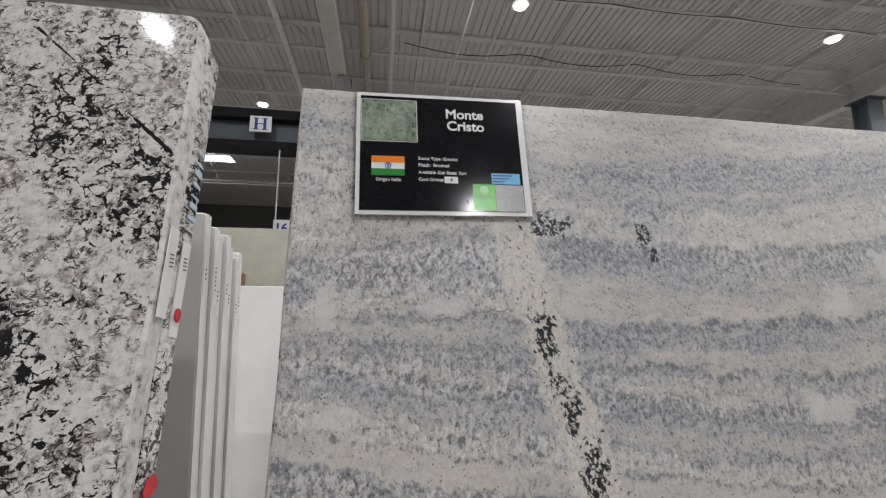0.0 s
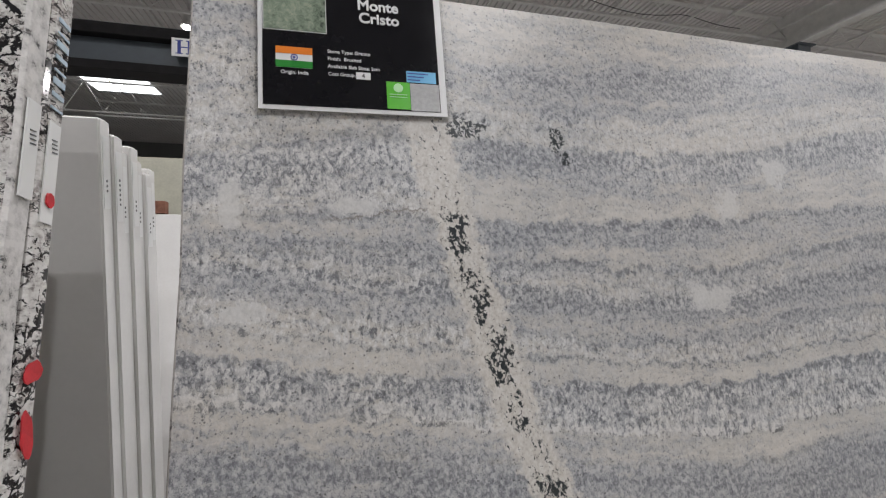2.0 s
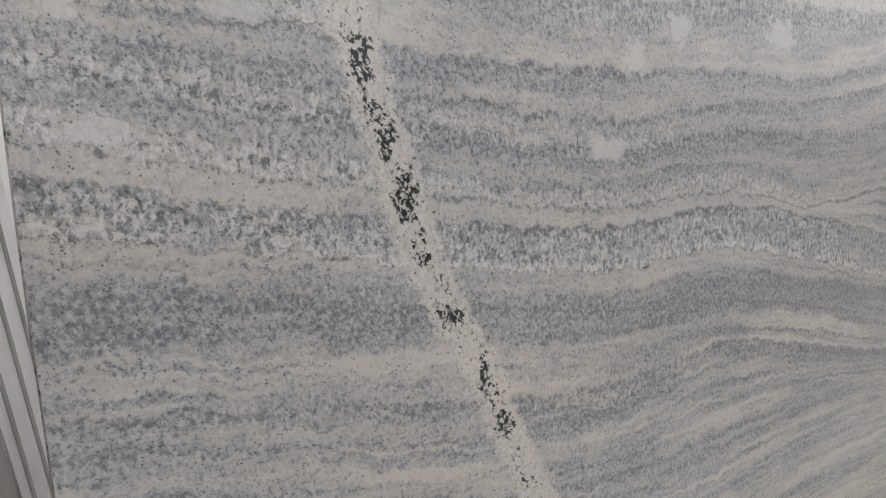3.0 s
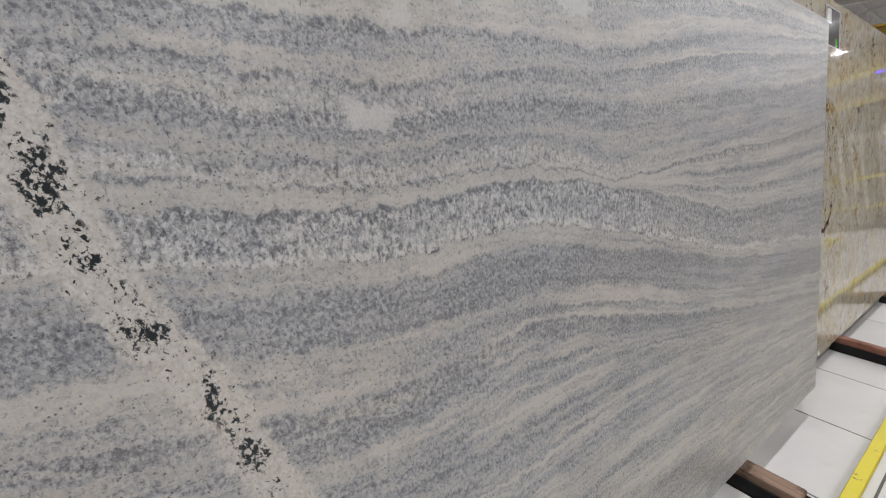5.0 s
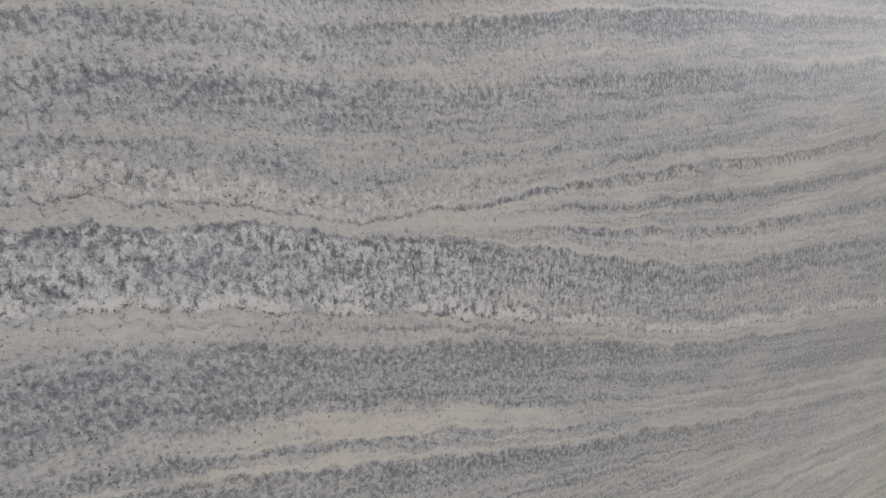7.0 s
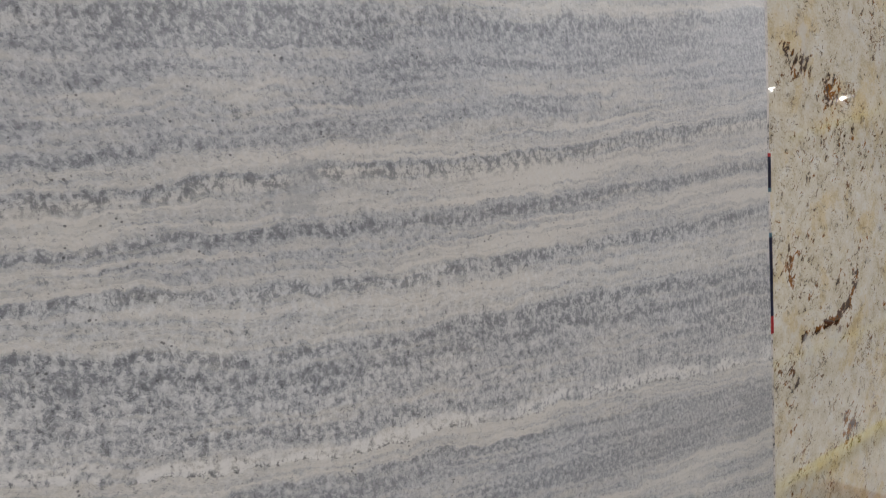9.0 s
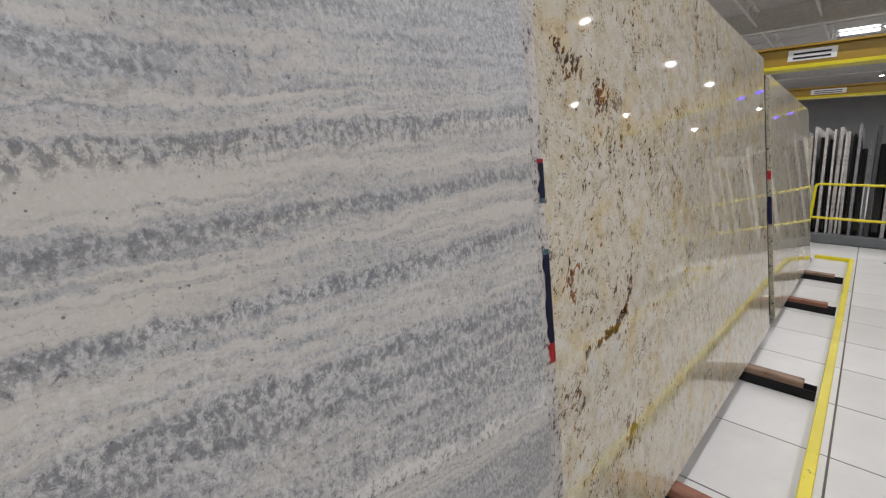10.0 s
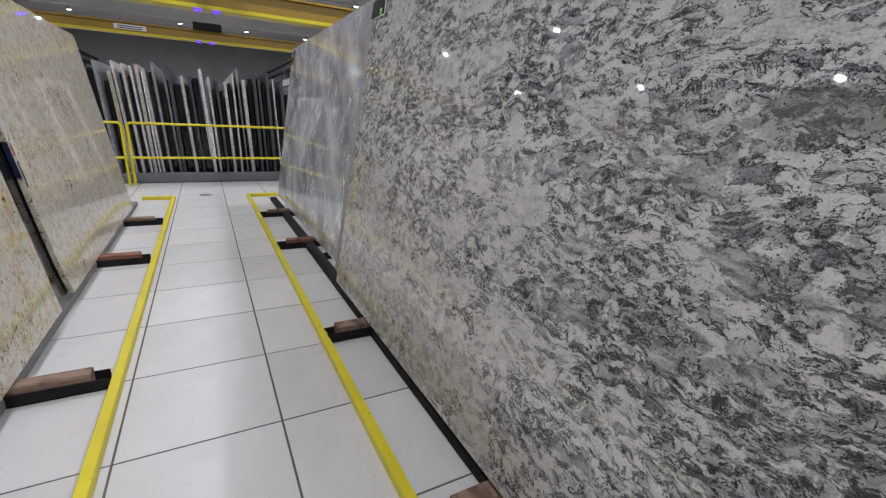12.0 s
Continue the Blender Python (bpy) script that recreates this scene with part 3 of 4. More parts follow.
def tile_stone():
    n = Nodes("white_tile", 0.22)
    v = n.co()
    r = n.random()
    big = n.noise(n.scaled(v, (1, 1, 1)), 2.6, 4, 0.6)
    dirt = n.noise(v, 9.0, 5, 0.65)
    tone = n.m("ADD", n.m("MULTIPLY", big, 0.6), n.m("MULTIPLY", r, 0.25))
    col = n.ramp(tone, (0.2, (0.55, 0.54, 0.525)), (0.7, (0.70, 0.69, 0.675)))
    col = n.mix(n.m("MULTIPLY", n.step(dirt, 0.58, 0.75), 0.25), col, (0.40, 0.37, 0.33))
    smear = n.noise(n.scaled(v, (5, 22, 5)), 1.0, 5, 0.7, 0.3)
    col = n.mix(n.m("MULTIPLY", n.m("MULTIPLY", n.step(smear, 0.60, 0.74), n.step(big, 0.46, 0.60)), 0.45), col, (0.36, 0.33, 0.29))
    return n.done(col, n.m("MULTIPLY_ADD", dirt, 0.2, 0.30))


def timber(name, tint, dark):
    n = Nodes(name, 0.75)
    v = n.co()
    grain = n.noise(n.scaled(v, (60, 4, 60)), 1.0, 5, 0.6, 0.3)
    wear = n.noise(v, 9.0, 4)
    col = n.mix(n.step(wear, 0.45, 0.62), n.ramp(grain, (0.3, [c * 0.55 for c in tint]), (0.65, tint)), n.mix(grain, [c * 0.5 for c in dark], dark))
    n.bump(grain, 0.4, 0.003)
    return n.done(col)


def chipped_paint(name, paint, under, rough=0.4):
    n = Nodes(name, rough)
    v = n.co()
    a, b = n.noise(v, 16.0, 6, 0.7), n.noise(v, 2.5, 3)
    col = n.mix(n.step(n.m("ADD", a, n.m("MULTIPLY", n.m("SUBTRACT", b, 0.5), 0.25)), 0.66, 0.70), n.ramp(b, (0.3, [c * 0.82 for c in paint]), (0.7, paint)), under)
    return n.done(col, n.m("MULTIPLY_ADD", a, 0.25, rough - 0.1))


BANDED, SPECKLED, CREAM, GNEISS = banded_granite(), speckled_granite(), cream_granite(), swirled_gneiss()
CREAM_FINE = cream_granite("cream_granite_fine", False)
MARBLE = grey_marble("grey_marble", (0.37, 0.372, 0.385))
SAWN_GREY = plain("sawn_grey_stone", (0.23, 0.23, 0.235), 0.75, scale=20)
BEIGE = plain("beige_stone", (0.47, 0.46, 0.375), 0.3, vary=0.22, scale=7.0)
WHITE_STONE = plain("white_quartz", (0.80, 0.785, 0.76), 0.3, vary=0.05)
FILM_WHITE = plain("filmed_edge", (0.88, 0.87, 0.85), 0.22, vary=0.06, scale=9)
WHITE_EDGE = plain("white_edge", (0.70, 0.69, 0.67), 0.6, vary=0.1, scale=15)
EDGE_PALE = sawn_edge("edge_pale", (0.60, 0.56, 0.53))
EDGE_PINK = sawn_edge("edge_pink", (0.57, 0.535, 0.505))
EDGE_GREY = sawn_edge("edge_grey", (0.30, 0.30, 0.31))
EDGE_WHITE = sawn_edge("edge_white", (0.70, 0.68, 0.66))
EDGE_DARK = sawn_edge("edge_dark", (0.07, 0.07, 0.075))
EDGE_CREAM = sawn_edge("edge_cream", (0.60, 0.55, 0.42))
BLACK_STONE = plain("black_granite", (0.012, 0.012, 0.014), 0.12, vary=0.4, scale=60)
TILE = tile_stone()
GROUT = plain("grout", (0.12, 0.115, 0.11), 0.9)
CONCRETE = plain("concrete", (0.40, 0.39, 0.37), 0.7, scale=1.5, bump=0.2)
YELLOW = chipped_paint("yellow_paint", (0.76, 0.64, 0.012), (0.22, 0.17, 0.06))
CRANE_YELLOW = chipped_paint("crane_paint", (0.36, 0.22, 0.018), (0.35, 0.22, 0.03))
BLACK_STEEL = plain("black_steel", (0.016, 0.015, 0.016), 0.75, scale=10, vary=0.4, spec=0.2)
GREY_FLAT = plain("dull_grey_steel", (0.20, 0.195, 0.19), 0.6)
STEEL = plain("grey_steel", (0.16, 0.17, 0.18), 0.5, 0.4)
BEAM_BLUE = plain("beam_paint", (0.085, 0.10, 0.115), 0.5)
DECK = plain("roof_deck_paint", (0.64, 0.615, 0.605), 0.6, scale=0.8, vary=0.1)
JOIST = plain("joist_paint", (0.70, 0.69, 0.67), 0.55)
DUCT = plain("duct_paint", (0.55, 0.53, 0.49), 0.5)
PIPE_BROWN = plain("pipe_paint", (0.36, 0.32, 0.26), 0.5)
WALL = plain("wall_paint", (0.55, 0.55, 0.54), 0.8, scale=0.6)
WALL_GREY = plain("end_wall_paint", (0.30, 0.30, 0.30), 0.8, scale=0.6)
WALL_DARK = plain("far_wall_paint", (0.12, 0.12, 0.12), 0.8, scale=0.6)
WOOD = timber("timber", (0.33, 0.22, 0.155), (0.16, 0.095, 0.06))
WOOD_RED = timber("timber_red", (0.32, 0.14, 0.09), (0.17, 0.05, 0.035))
PAPER = plain("paper", (0.80, 0.80, 0.79), 0.35, vary=0.03)
INK_BLUE = plain("ink_blue", (0.03, 0.05, 0.30), 0.5, vary=0.1)
INK_GREY = plain("ink_grey", (0.10, 0.10, 0.11), 0.6)
INK_BLACK = plain("ink_black", (0.012, 0.012, 0.013), 0.6, vary=0.1)
TAPE_BLUE = plain("paint_blue", (0.007, 0.011, 0.055), 0.5, vary=0.5, scale=30)
RED = plain("paint_red", (0.55, 0.03, 0.04), 0.5, vary=0.3, scale=30)
CABLE = plain("cable", (0.03, 0.03, 0.03), 0.6)
LENS = glow("lamp_lens", (1.0, 0.98, 0.94), 12.0)
SKYLIGHT = glow("skylight_panel", (0.95, 0.98, 1.0), 3.0)
VIOLET = glow("violet_lamp", (0.10, 0.04, 1.0), 1.8)


# ---------- building helpers ----------
def part(name, bm, material, parent=None, label=""):
    me = bpy.data.meshes.new(name)
    bm.to_mesh(me)
    bm.free()
    for m in material if isinstance(material, (list, tuple)) else [material]:
        me.materials.append(m)
    ob = new(name, me)
    ob.parent = parent
    return tagged(ob, label)


def smooth(ob):
    ob.data.shade_smooth()
    return ob


def block(bm, a, b, bevel=0.0, seg=1):
    """A box between two corners, its edges bevelled."""
    a, b = Vector(a), Vector(b)
    r = bmesh.ops.create_cube(bm, size=1.0, matrix=Matrix.Translation((a + b) / 2) @ Matrix.Diagonal((*(b - a), 1)))
    if bevel:
        es = list({e for v in r["verts"] for e in v.link_edges})
        bmesh.ops.bevel(bm, geom=es, offset=bevel, segments=seg, affect="EDGES")
    return bm


def boxed(a, b, bevel=0.0, seg=1):
    return block(bmesh.new(), a, b, bevel, seg)


def rod(bm, a, b, r, n=8, r2=None):
    a, b = Vector(a), Vector(b)
    m = Matrix.Translation((a + b) / 2) @ (b - a).to_track_quat("Z", "Y").to_matrix().to_4x4()
    bmesh.ops.create_cone(bm, cap_ends=True, segments=n, radius1=r, radius2=r if r2 is None else r2, depth=(b - a).length, matrix=m)
    return bm


def empty(name, at=(0, 0, 0)):
    ob = new(name)
    ob.location = at
    ob.empty_display_size = 0.1
    return ob


def tube(name, points, r, material, parent=None, label="", n=3):
    cu = bpy.data.curves.new(name, "CURVE")
    cu.dimensions, cu.bevel_depth, cu.bevel_resolution, cu.use_fill_caps = "3D", r, n, True
    sp = cu.splines.new("POLY")
    sp.points.add(len(points) - 1)
    for p, q in zip(sp.points, points):
        p.co = (*q, 1)
    cu.materials.append(material)
    ob = new(name, cu)
    ob.parent = parent
    return tagged(ob, label)


# ---------- the hall ----------
X0, X1, Y0, Y1, ROOF = -20.0, 48.0, -24.0, 26.0, 7.6


def hall():
    tagged(part("ground", boxed((X0, Y0, -0.3), (X1, Y1, -0.03)), CONCRETE), "grey concrete floor slab of the warehouse", "floor", kind="structure")
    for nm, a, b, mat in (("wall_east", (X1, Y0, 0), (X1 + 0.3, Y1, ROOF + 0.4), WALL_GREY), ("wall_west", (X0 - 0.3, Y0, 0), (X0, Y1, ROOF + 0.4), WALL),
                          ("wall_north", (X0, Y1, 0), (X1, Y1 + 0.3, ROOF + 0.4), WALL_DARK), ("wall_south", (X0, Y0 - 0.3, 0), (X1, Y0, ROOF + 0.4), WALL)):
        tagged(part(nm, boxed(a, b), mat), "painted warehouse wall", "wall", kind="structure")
    # corrugated roof deck, its flutes along y
    bm, pitch = bmesh.new(), 0.155
    prof = []
    x = X0
    while x < X1:
        prof += [(x, 0.0), (x + 0.010, 0.040), (x + 0.040, 0.040), (x + 0.050, 0.0)]
        x += pitch
    rows = [[bm.verts.new((px, y, ROOF + pz)) for px, pz in prof] for y in (Y0, Y1)]
    for i in range(len(prof) - 1):
        bm.faces.new((rows[0][i], rows[0][i + 1], rows[1][i + 1], rows[1][i]))
    block(bm, (X0, Y0, ROOF + 0.2), (X1, Y1, ROOF + 0.3))
    tagged(part("ceiling", bm, DECK), "corrugated light grey metal roof deck", "ceiling", kind="structure")


def joist(y, z=7.0, x0=-14.0, x1=30.0):
    """An open-web roof joist along x."""
    top = empty("roof_joist", (0, y, z))
    tagged(top, "pale painted open-web steel roof joist", "joist", "roof joists")
    h = ROOF - z - 0.001
    bm = bmesh.new()
    block(bm, (x0, -0.075, h - 0.05), (x1, 0.075, h))
    part("top_chord", bm, JOIST, top)
    bm = bmesh.new()
    block(bm, (x0, -0.04, 0), (x1, 0.04, 0.045))
    part("bottom_chord", bm, JOIST, top)
    tube("web", [(x0 + 0.6 * k, 0, h - 0.04 if k % 2 else 0.03) for k in range(int((x1 - x0) / 0.6))], 0.014, JOIST, top, n=1)
    return top


def bridging(x, z, y0=-14.0, y1=24.0):
    bm = boxed((x - 0.025, y0, z), (x + 0.025, y1, z + 0.05))
    tagged(part("bridging_bar", bm, JOIST), "pale painted steel bridging bar under the roof", "beam", "bridging bars")


def lamp(x, y):
    top = empty("high_bay_lamp", (x, y, LAMP_Z))
    tagged(top, "round white high-bay lamp under the roof", "lamp", "high-bay lamps")
    bm = bmesh.new()
    rod(bm, (0, 0, 0.03), (0, 0, 0.16), 0.165, 24, 0.11)
    rod(bm, (0, 0, 0.16), (0, 0, 0.30), 0.09, 16)
    part("housing", bm, JOIST, top)
    bm = bmesh.new()
    rod(bm, (0, 0, 0.0), (0, 0, 0.03), 0.105, 24)
    part("lens", bm, LENS, top, "glowing white lens")
    bm = bmesh.new()
    rod(bm, (0, 0, 0.3), (0, 0, ROOF - LAMP_Z), 0.01, 6)
    part("stem", bm, JOIST, top)
    li = bpy.data.lights.new("lamp_light", "AREA")
    li.shape, li.size, li.energy, li.color = "DISK", 0.13, LAMP_WATTS, (0.985, 0.975, 1.0)
    ob = new("lamp_light", li)
    ob.location = (x, y, LAMP_Z - 0.02)


def floor_tiles():
    top = tagged(part("floor", boxed((-9.2, -3.1, -0.03), (9.2, 3.1, -0.0016)), GROUT), "white square floor tiles with dark joints", "floor", kind="structure")
    g = 0.61
    me = None
    for i in range(-14, 15):
        for j in range(-5, 5):
            if abs(i) > 13 and abs(j) > 3:
                continue
            if me is None:
                bm = boxed((0.0045, 0.0045, -0.02), (g - 0.0045, g - 0.0045, 0), 0.001)
                ob = part("tile", bm, TILE, top)
                me = ob.data
            else:
                ob = new("tile", me)
                ob.parent = top
            ob.location = (i * g, j * g, random.uniform(-0.0003, 0.0003))


# ---------- slabs ----------
def slab(x0, x1, z0, z1, base, lean, face, edge, label, thick=0.03, side=1, name="stone_slab", corner=0.0, rough=0.004, group="leaning slabs"):
    """A stone slab on its long edge: its face meets y = base + lean * z and looks towards the aisle (side 1: towards -y)."""
    tilt = math.atan(abs(lean)) * side
    long, high = x1 - x0, (z1 - z0) / math.cos(tilt)
    rnd = random.Random(int(1000 * (x0 + z1)) + 7)
    pts = []

    def run(a, b, n, nx, nz):
        for i in range(n):
            f = i / n
            w = rnd.uniform(-rough, rough) if 0 < i else 0
            pts.append((a[0] + (b[0] - a[0]) * f + nx * w, a[1] + (b[1] - a[1]) * f + nz * w))

    c = corner
    run((c, 0), (long - c, 0), 14, 0, 0.3)
    if c:
        run((long - c, 0), (long, c), 2, 0, 0)
    run((long, c), (long, high - c), 12, 0.5, 0)
    if c:
        for i in range(5):
            a = i / 5 * math.pi / 2
            pts.append((long - c + c * math.cos(a), high - c + c * math.sin(a)))
    run((long - c, high), (c, high), 16, 0, 0.5)
    if c:
        for i in range(5):
            a = math.pi / 2 + i / 5 * math.pi / 2
            pts.append((c + c * math.cos(a), high - c + c * math.sin(a)))
    run((0, high - c), (0, c), 12, 0.5, 0)
    bm = bmesh.new()
    e = 0.003
    cx, cz = long / 2, high / 2

    def ring(y, inset):
        out = []
        for px, pz in pts:
            sx = px + (inset if px < cx else -inset) * (1 if abs(px - cx) > long / 2 - 0.05 else 0)
            sz = pz + (inset if pz < cz else -inset) * (1 if abs(pz - cz) > high / 2 - 0.05 else 0)
            out.append(bm.verts.new((sx, y * side, sz)))
        return out

    rings = [ring(0, e), ring(e, 0), ring(thick - e, 0), ring(thick, e)]
    faces = [bm.faces.new(rings[0]), bm.faces.new(list(reversed(rings[-1])))]
    n = len(pts)
    for a, b in zip(rings, rings[1:]):
        for i in range(n):
            f = bm.faces.new((a[i], a[(i + 1) % n], b[(i + 1) % n], b[i]))
            f.material_index = 1
    bmesh.ops.recalc_face_normals(bm, faces=bm.faces)
    ob = part(name, bm, [face, edge])
    ob.matrix_basis = Matrix.Translation((x0, base + lean * z0, z0)) @ Matrix.Rotation(-tilt, 4, "X")
    return tagged(ob, label, "stone slab", group, "thing")


def bearer(x, side, wood, seed):
    """A black steel foot of the rack with a timber bearer on it."""
    rnd = random.Random(seed)
    near, deep = (0.70, 1.75) if side > 0 else (-0.345, -1.5)
    top = empty("slab_support", (x, 0, 0))
    tagged(top, "black steel support with a worn timber bearer", "support", "slab supports")
    bm = bmesh.new()
    lo, hi = sorted((near, deep))
    block(bm, (-0.05, lo, 0), (0.05, hi, 0.006))
    block(bm, (-0.05, lo, 0), (-0.042, hi, 0.056))
    block(bm, (0.042, lo, 0), (0.05, hi, 0.056))
    part("channel", bm, BLACK_STEEL, top)
    ya = near + side * rnd.uniform(0.05, 0.09)
    yb = ya + side * 0.72
    lo, hi = sorted((ya, yb))
    bm = boxed((-0.038, lo, 0.007), (0.038, hi, 0.092), 0.005)
    for v in bm.verts:
        if v.co.z > 0.05 and abs(v.co.y - ya) < 0.06:
            v.co.z -= rnd.uniform(0.0, 0.01)
    part("bearer", bm, wood, top)
    return top


def base_strip(x0, x1, side):
    # side -1: a black strip in place of the shade below the slabs
    y = 1.06 if side > 0 else -0.605
    bm = boxed((x0, min(y, y + side * 0.08), 0.0), (x1, max(y, y + side * 0.08), 0.055), 0.004)
    tagged(part("rack_base_beam", bm, BLACK_STEEL if side < 0 else GREY_FLAT), "black strip standing in for the shade under the leaning slabs" if side < 0 else "dull grey steel base beam of the slab rack", "beam", "rack beams")


def kerb_bar(y0, y1, turn_to):
    """The yellow floor bar along a rack, with its return at the end."""
    top = empty("floor_guard_bar")
    tagged(top, "yellow painted steel guard bar along the floor", "guard bar", "floor guard bars")
    part("long_bar", boxed((-9.0, y0, 0), (4.95, y1, 0.045), 0.003), YELLOW, top)
    lo, hi = sorted((y0 if turn_to > y0 else y1, turn_to))
    part("end_bar", boxed((4.952, min(y0, lo), 0), (5.03, max(y1, hi), 0.045), 0.003), YELLOW, top)


def railing():
    top = empty("safety_rail", (6.40, 0, 0))
    tagged(top, "yellow tubular steel safety rail", "railing")
    r = 0.022
    tube("top_rail", [(0, 1.27, 0), (0, 1.27, 0.95), (0, 1.255, 0.985), (0, 1.22, 1.0), (0, -3.2, 1.0), (0, -3.24, 0.98), (0, -3.25, 0.95), (0, -3.25, 0)], r, YELLOW, top)
    tube("middle_rail", [(0, 1.27, 0.45), (0, -3.25, 0.45)], r, YELLOW, top)
    tube("post", [(0, -1.2, 0), (0, -1.2, 0.98)], r, YELLOW, top)
    other = empty("safety_rail", (6.40, 0, 0))
    tagged(other, "yellow tubular steel safety rail", "railing")
    tube("top_rail", [(0, 1.35, 0), (0, 1.35, 0.95), (0, 1.365, 0.985), (0, 1.40, 1.0), (0, 4.2, 1.0)], r, YELLOW, other)
    tube("middle_rail", [(0, 1.35, 0.45), (0, 4.2, 0.45)], r, YELLOW, other)


def far_rack():
    bm = boxed((6.62, -4.0, 0), (6.8, 4.5, 0.16), 0.01)
    tagged(part("rack_base_beam", bm, STEEL), "grey steel base beam of the upright slab rack", "beam", "rack beams")
    bm = boxed((6.8, -4.0, 0), (9.6, 4.5, 0.12))
    tagged(part("rack_platform", bm, BLACK_STEEL), "dark steel platform under upright slabs", "platform")
    rnd = random.Random(5)
    edges = [(EDGE_PALE, "pale"), (EDGE_WHITE, "white"), (EDGE_PINK, "pinkish"), (WHITE_EDGE, "white"), (EDGE_WHITE, "white"), (EDGE_DARK, "black"), (EDGE_PALE, "pale"), (EDGE_DARK, "black"), (EDGE_CREAM, "cream"), (EDGE_WHITE, "white"), (EDGE_GREY, "grey")]
    y = -2.6
    while y < 3.2:
        mat, word = rnd.choice(edges)
        thick = rnd.choice((0.03, 0.04, 0.05, 0.06))
        high = rnd.uniform(1.62, 1.9)
        start = 6.86 + rnd.uniform(0, 0.22)
        bm = boxed((0, 0, 0), (2.4, thick, high), 0.003)
        for v in bm.verts:
            if v.co.z > high * 0.5 and v.co.x < 0.1:
                v.co.z -= rnd.uniform(0, 0.02)
        ob = part("upright_slab", bm, mat)
        lean = -0.045 - 0.012 * y + rnd.uniform(-0.015, 0.015)
        ob.matrix_basis = Matrix.Translation((start, y, 0.124)) @ Matrix.Rotation(lean, 4, "X")
        tagged(ob, word + " stone slab standing upright on edge in a rack", "stone slab", "upright slabs", "thing")
        gap = rnd.choice((0.02, 0.05, 0.08, 0.11, 0.14))
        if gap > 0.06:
            # black fillers, set back, stand in for the shade between the pale slabs
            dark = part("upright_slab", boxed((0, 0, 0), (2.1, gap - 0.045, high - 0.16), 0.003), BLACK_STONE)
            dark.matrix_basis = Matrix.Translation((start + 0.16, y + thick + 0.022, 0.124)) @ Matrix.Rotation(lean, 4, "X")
            tagged(dark, "black filler for the shade in a gap between upright slabs", "stone slab", "upright slabs", "thing")
        y += thick + gap


def crane(x, z, high, label):
    top = empty("bridge_crane", (x, 0, z))
    tagged(top, label, "crane", "bridge cranes")
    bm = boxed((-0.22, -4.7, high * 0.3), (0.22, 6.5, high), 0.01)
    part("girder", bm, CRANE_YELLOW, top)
    # lamp light on the girder's lower band is put into its brighter yellow
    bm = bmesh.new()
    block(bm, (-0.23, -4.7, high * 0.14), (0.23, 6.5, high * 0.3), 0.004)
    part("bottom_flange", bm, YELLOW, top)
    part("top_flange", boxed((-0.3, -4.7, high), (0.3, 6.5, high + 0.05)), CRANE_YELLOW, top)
    part("hoist", boxed((-0.5, -0.7, high + 0.05), (0.5, 0.2, high + 0.3), 0.03), BLACK_STEEL, top)
    for y in (-4.6, 6.35):
        part("end_bracket", boxed((-0.25, y - 0.05, high * 0.5), (0.25, y + 0.15, 1.0)), CRANE_YELLOW, top)
    part("end_truck", boxed((-0.6, 6.4, 0.88), (0.6, 6.82, 1.18), 0.02), CRANE_YELLOW, top)
    part("end_truck", boxed((-0.6, -5.02, 0.88), (0.6, -4.6, 1.18), 0.02), CRANE_YELLOW, top)
    for y in (0.05, -0.35):
        bm = bmesh.new()
        rod(bm, (-0.14, y, high * 0.14 - 0.05), (-0.14, y, high * 0.14), 0.09, 16)
        part("marker_lamp", bm, VIOLET, top, "violet glowing marker lamp")
    part("name_plate", boxed((-0.226, 1.6, high * 0.45), (-0.221, 2.5, high * 0.9)), PAPER, top)
    bm = bmesh.new()
    for k in range(2):
        block(bm, (-0.23, 1.7, high * (0.52 + 0.18 * k)), (-0.2265, 2.4, high * (0.6 + 0.18 * k)))
    part("lettering", bm, INK_BLACK, top)


hall()
for y in (-5.5, -3.4, -1.3, 0.8, 2.9, 5.0, 7.1, 9.2, 11.3, 13.4, 15.5, 17.6, 19.7):
    joist(y, 6.5 if y == 17.6 else 7.0)
for k, x in enumerate((-9.6, -8.2, -4.6, -3.2, -1.6, 0.0, 1.5, 3.0, 4.6, 8.0, 11, 14, 17, 22, 26)):
    bridging(x, 7.02 if k % 2 else 7.5)
for x, y in LAMP_SPOTS:
    lamp(x, y)
floor_tiles()

# left-hand side of the walk: the three bundles behind the yellow bar
LEAN, BASE1, BASE2 = 0.1443, 0.8957, 1.0138
slab(-5.463, -2.452, 0.16, 1.81, BASE1, LEAN, BANDED, EDGE_PALE, "blue-grey banded granite slab with a pale speckled vein", rough=0.003)
slab(-5.45, -2.372, 0.15, 1.79, BASE1 + 0.042, LEAN, EDGE_PINK, EDGE_PINK, "rough-backed pink granite slab leaning behind another slab")
slab(-5.44, -2.282, 0.15, 1.80, BASE1 + 0.083, LEAN, EDGE_PALE, EDGE_PALE, "pale granite slab with blue crayon marks at its end")
slab(-2.95, 0.79, 0.10, 2.03, BASE2, 0.1506, CREAM, EDGE_CREAM, "polished ivory granite slab with rust-brown flecks")
slab(-2.90, 1.25, 0.10, 1.97, BASE2 + 0.04, 0.1506, BLACK_STONE, EDGE_DARK, "black polished granite slab leaning behind ivory slabs")
slab(1.045, 3.95, 0.10, 1.96, BASE2 + 0.002, 0.1506, CREAM_FINE, EDGE_CREAM, "polished ivory granite slab with fine brown flecks", corner=0.05)
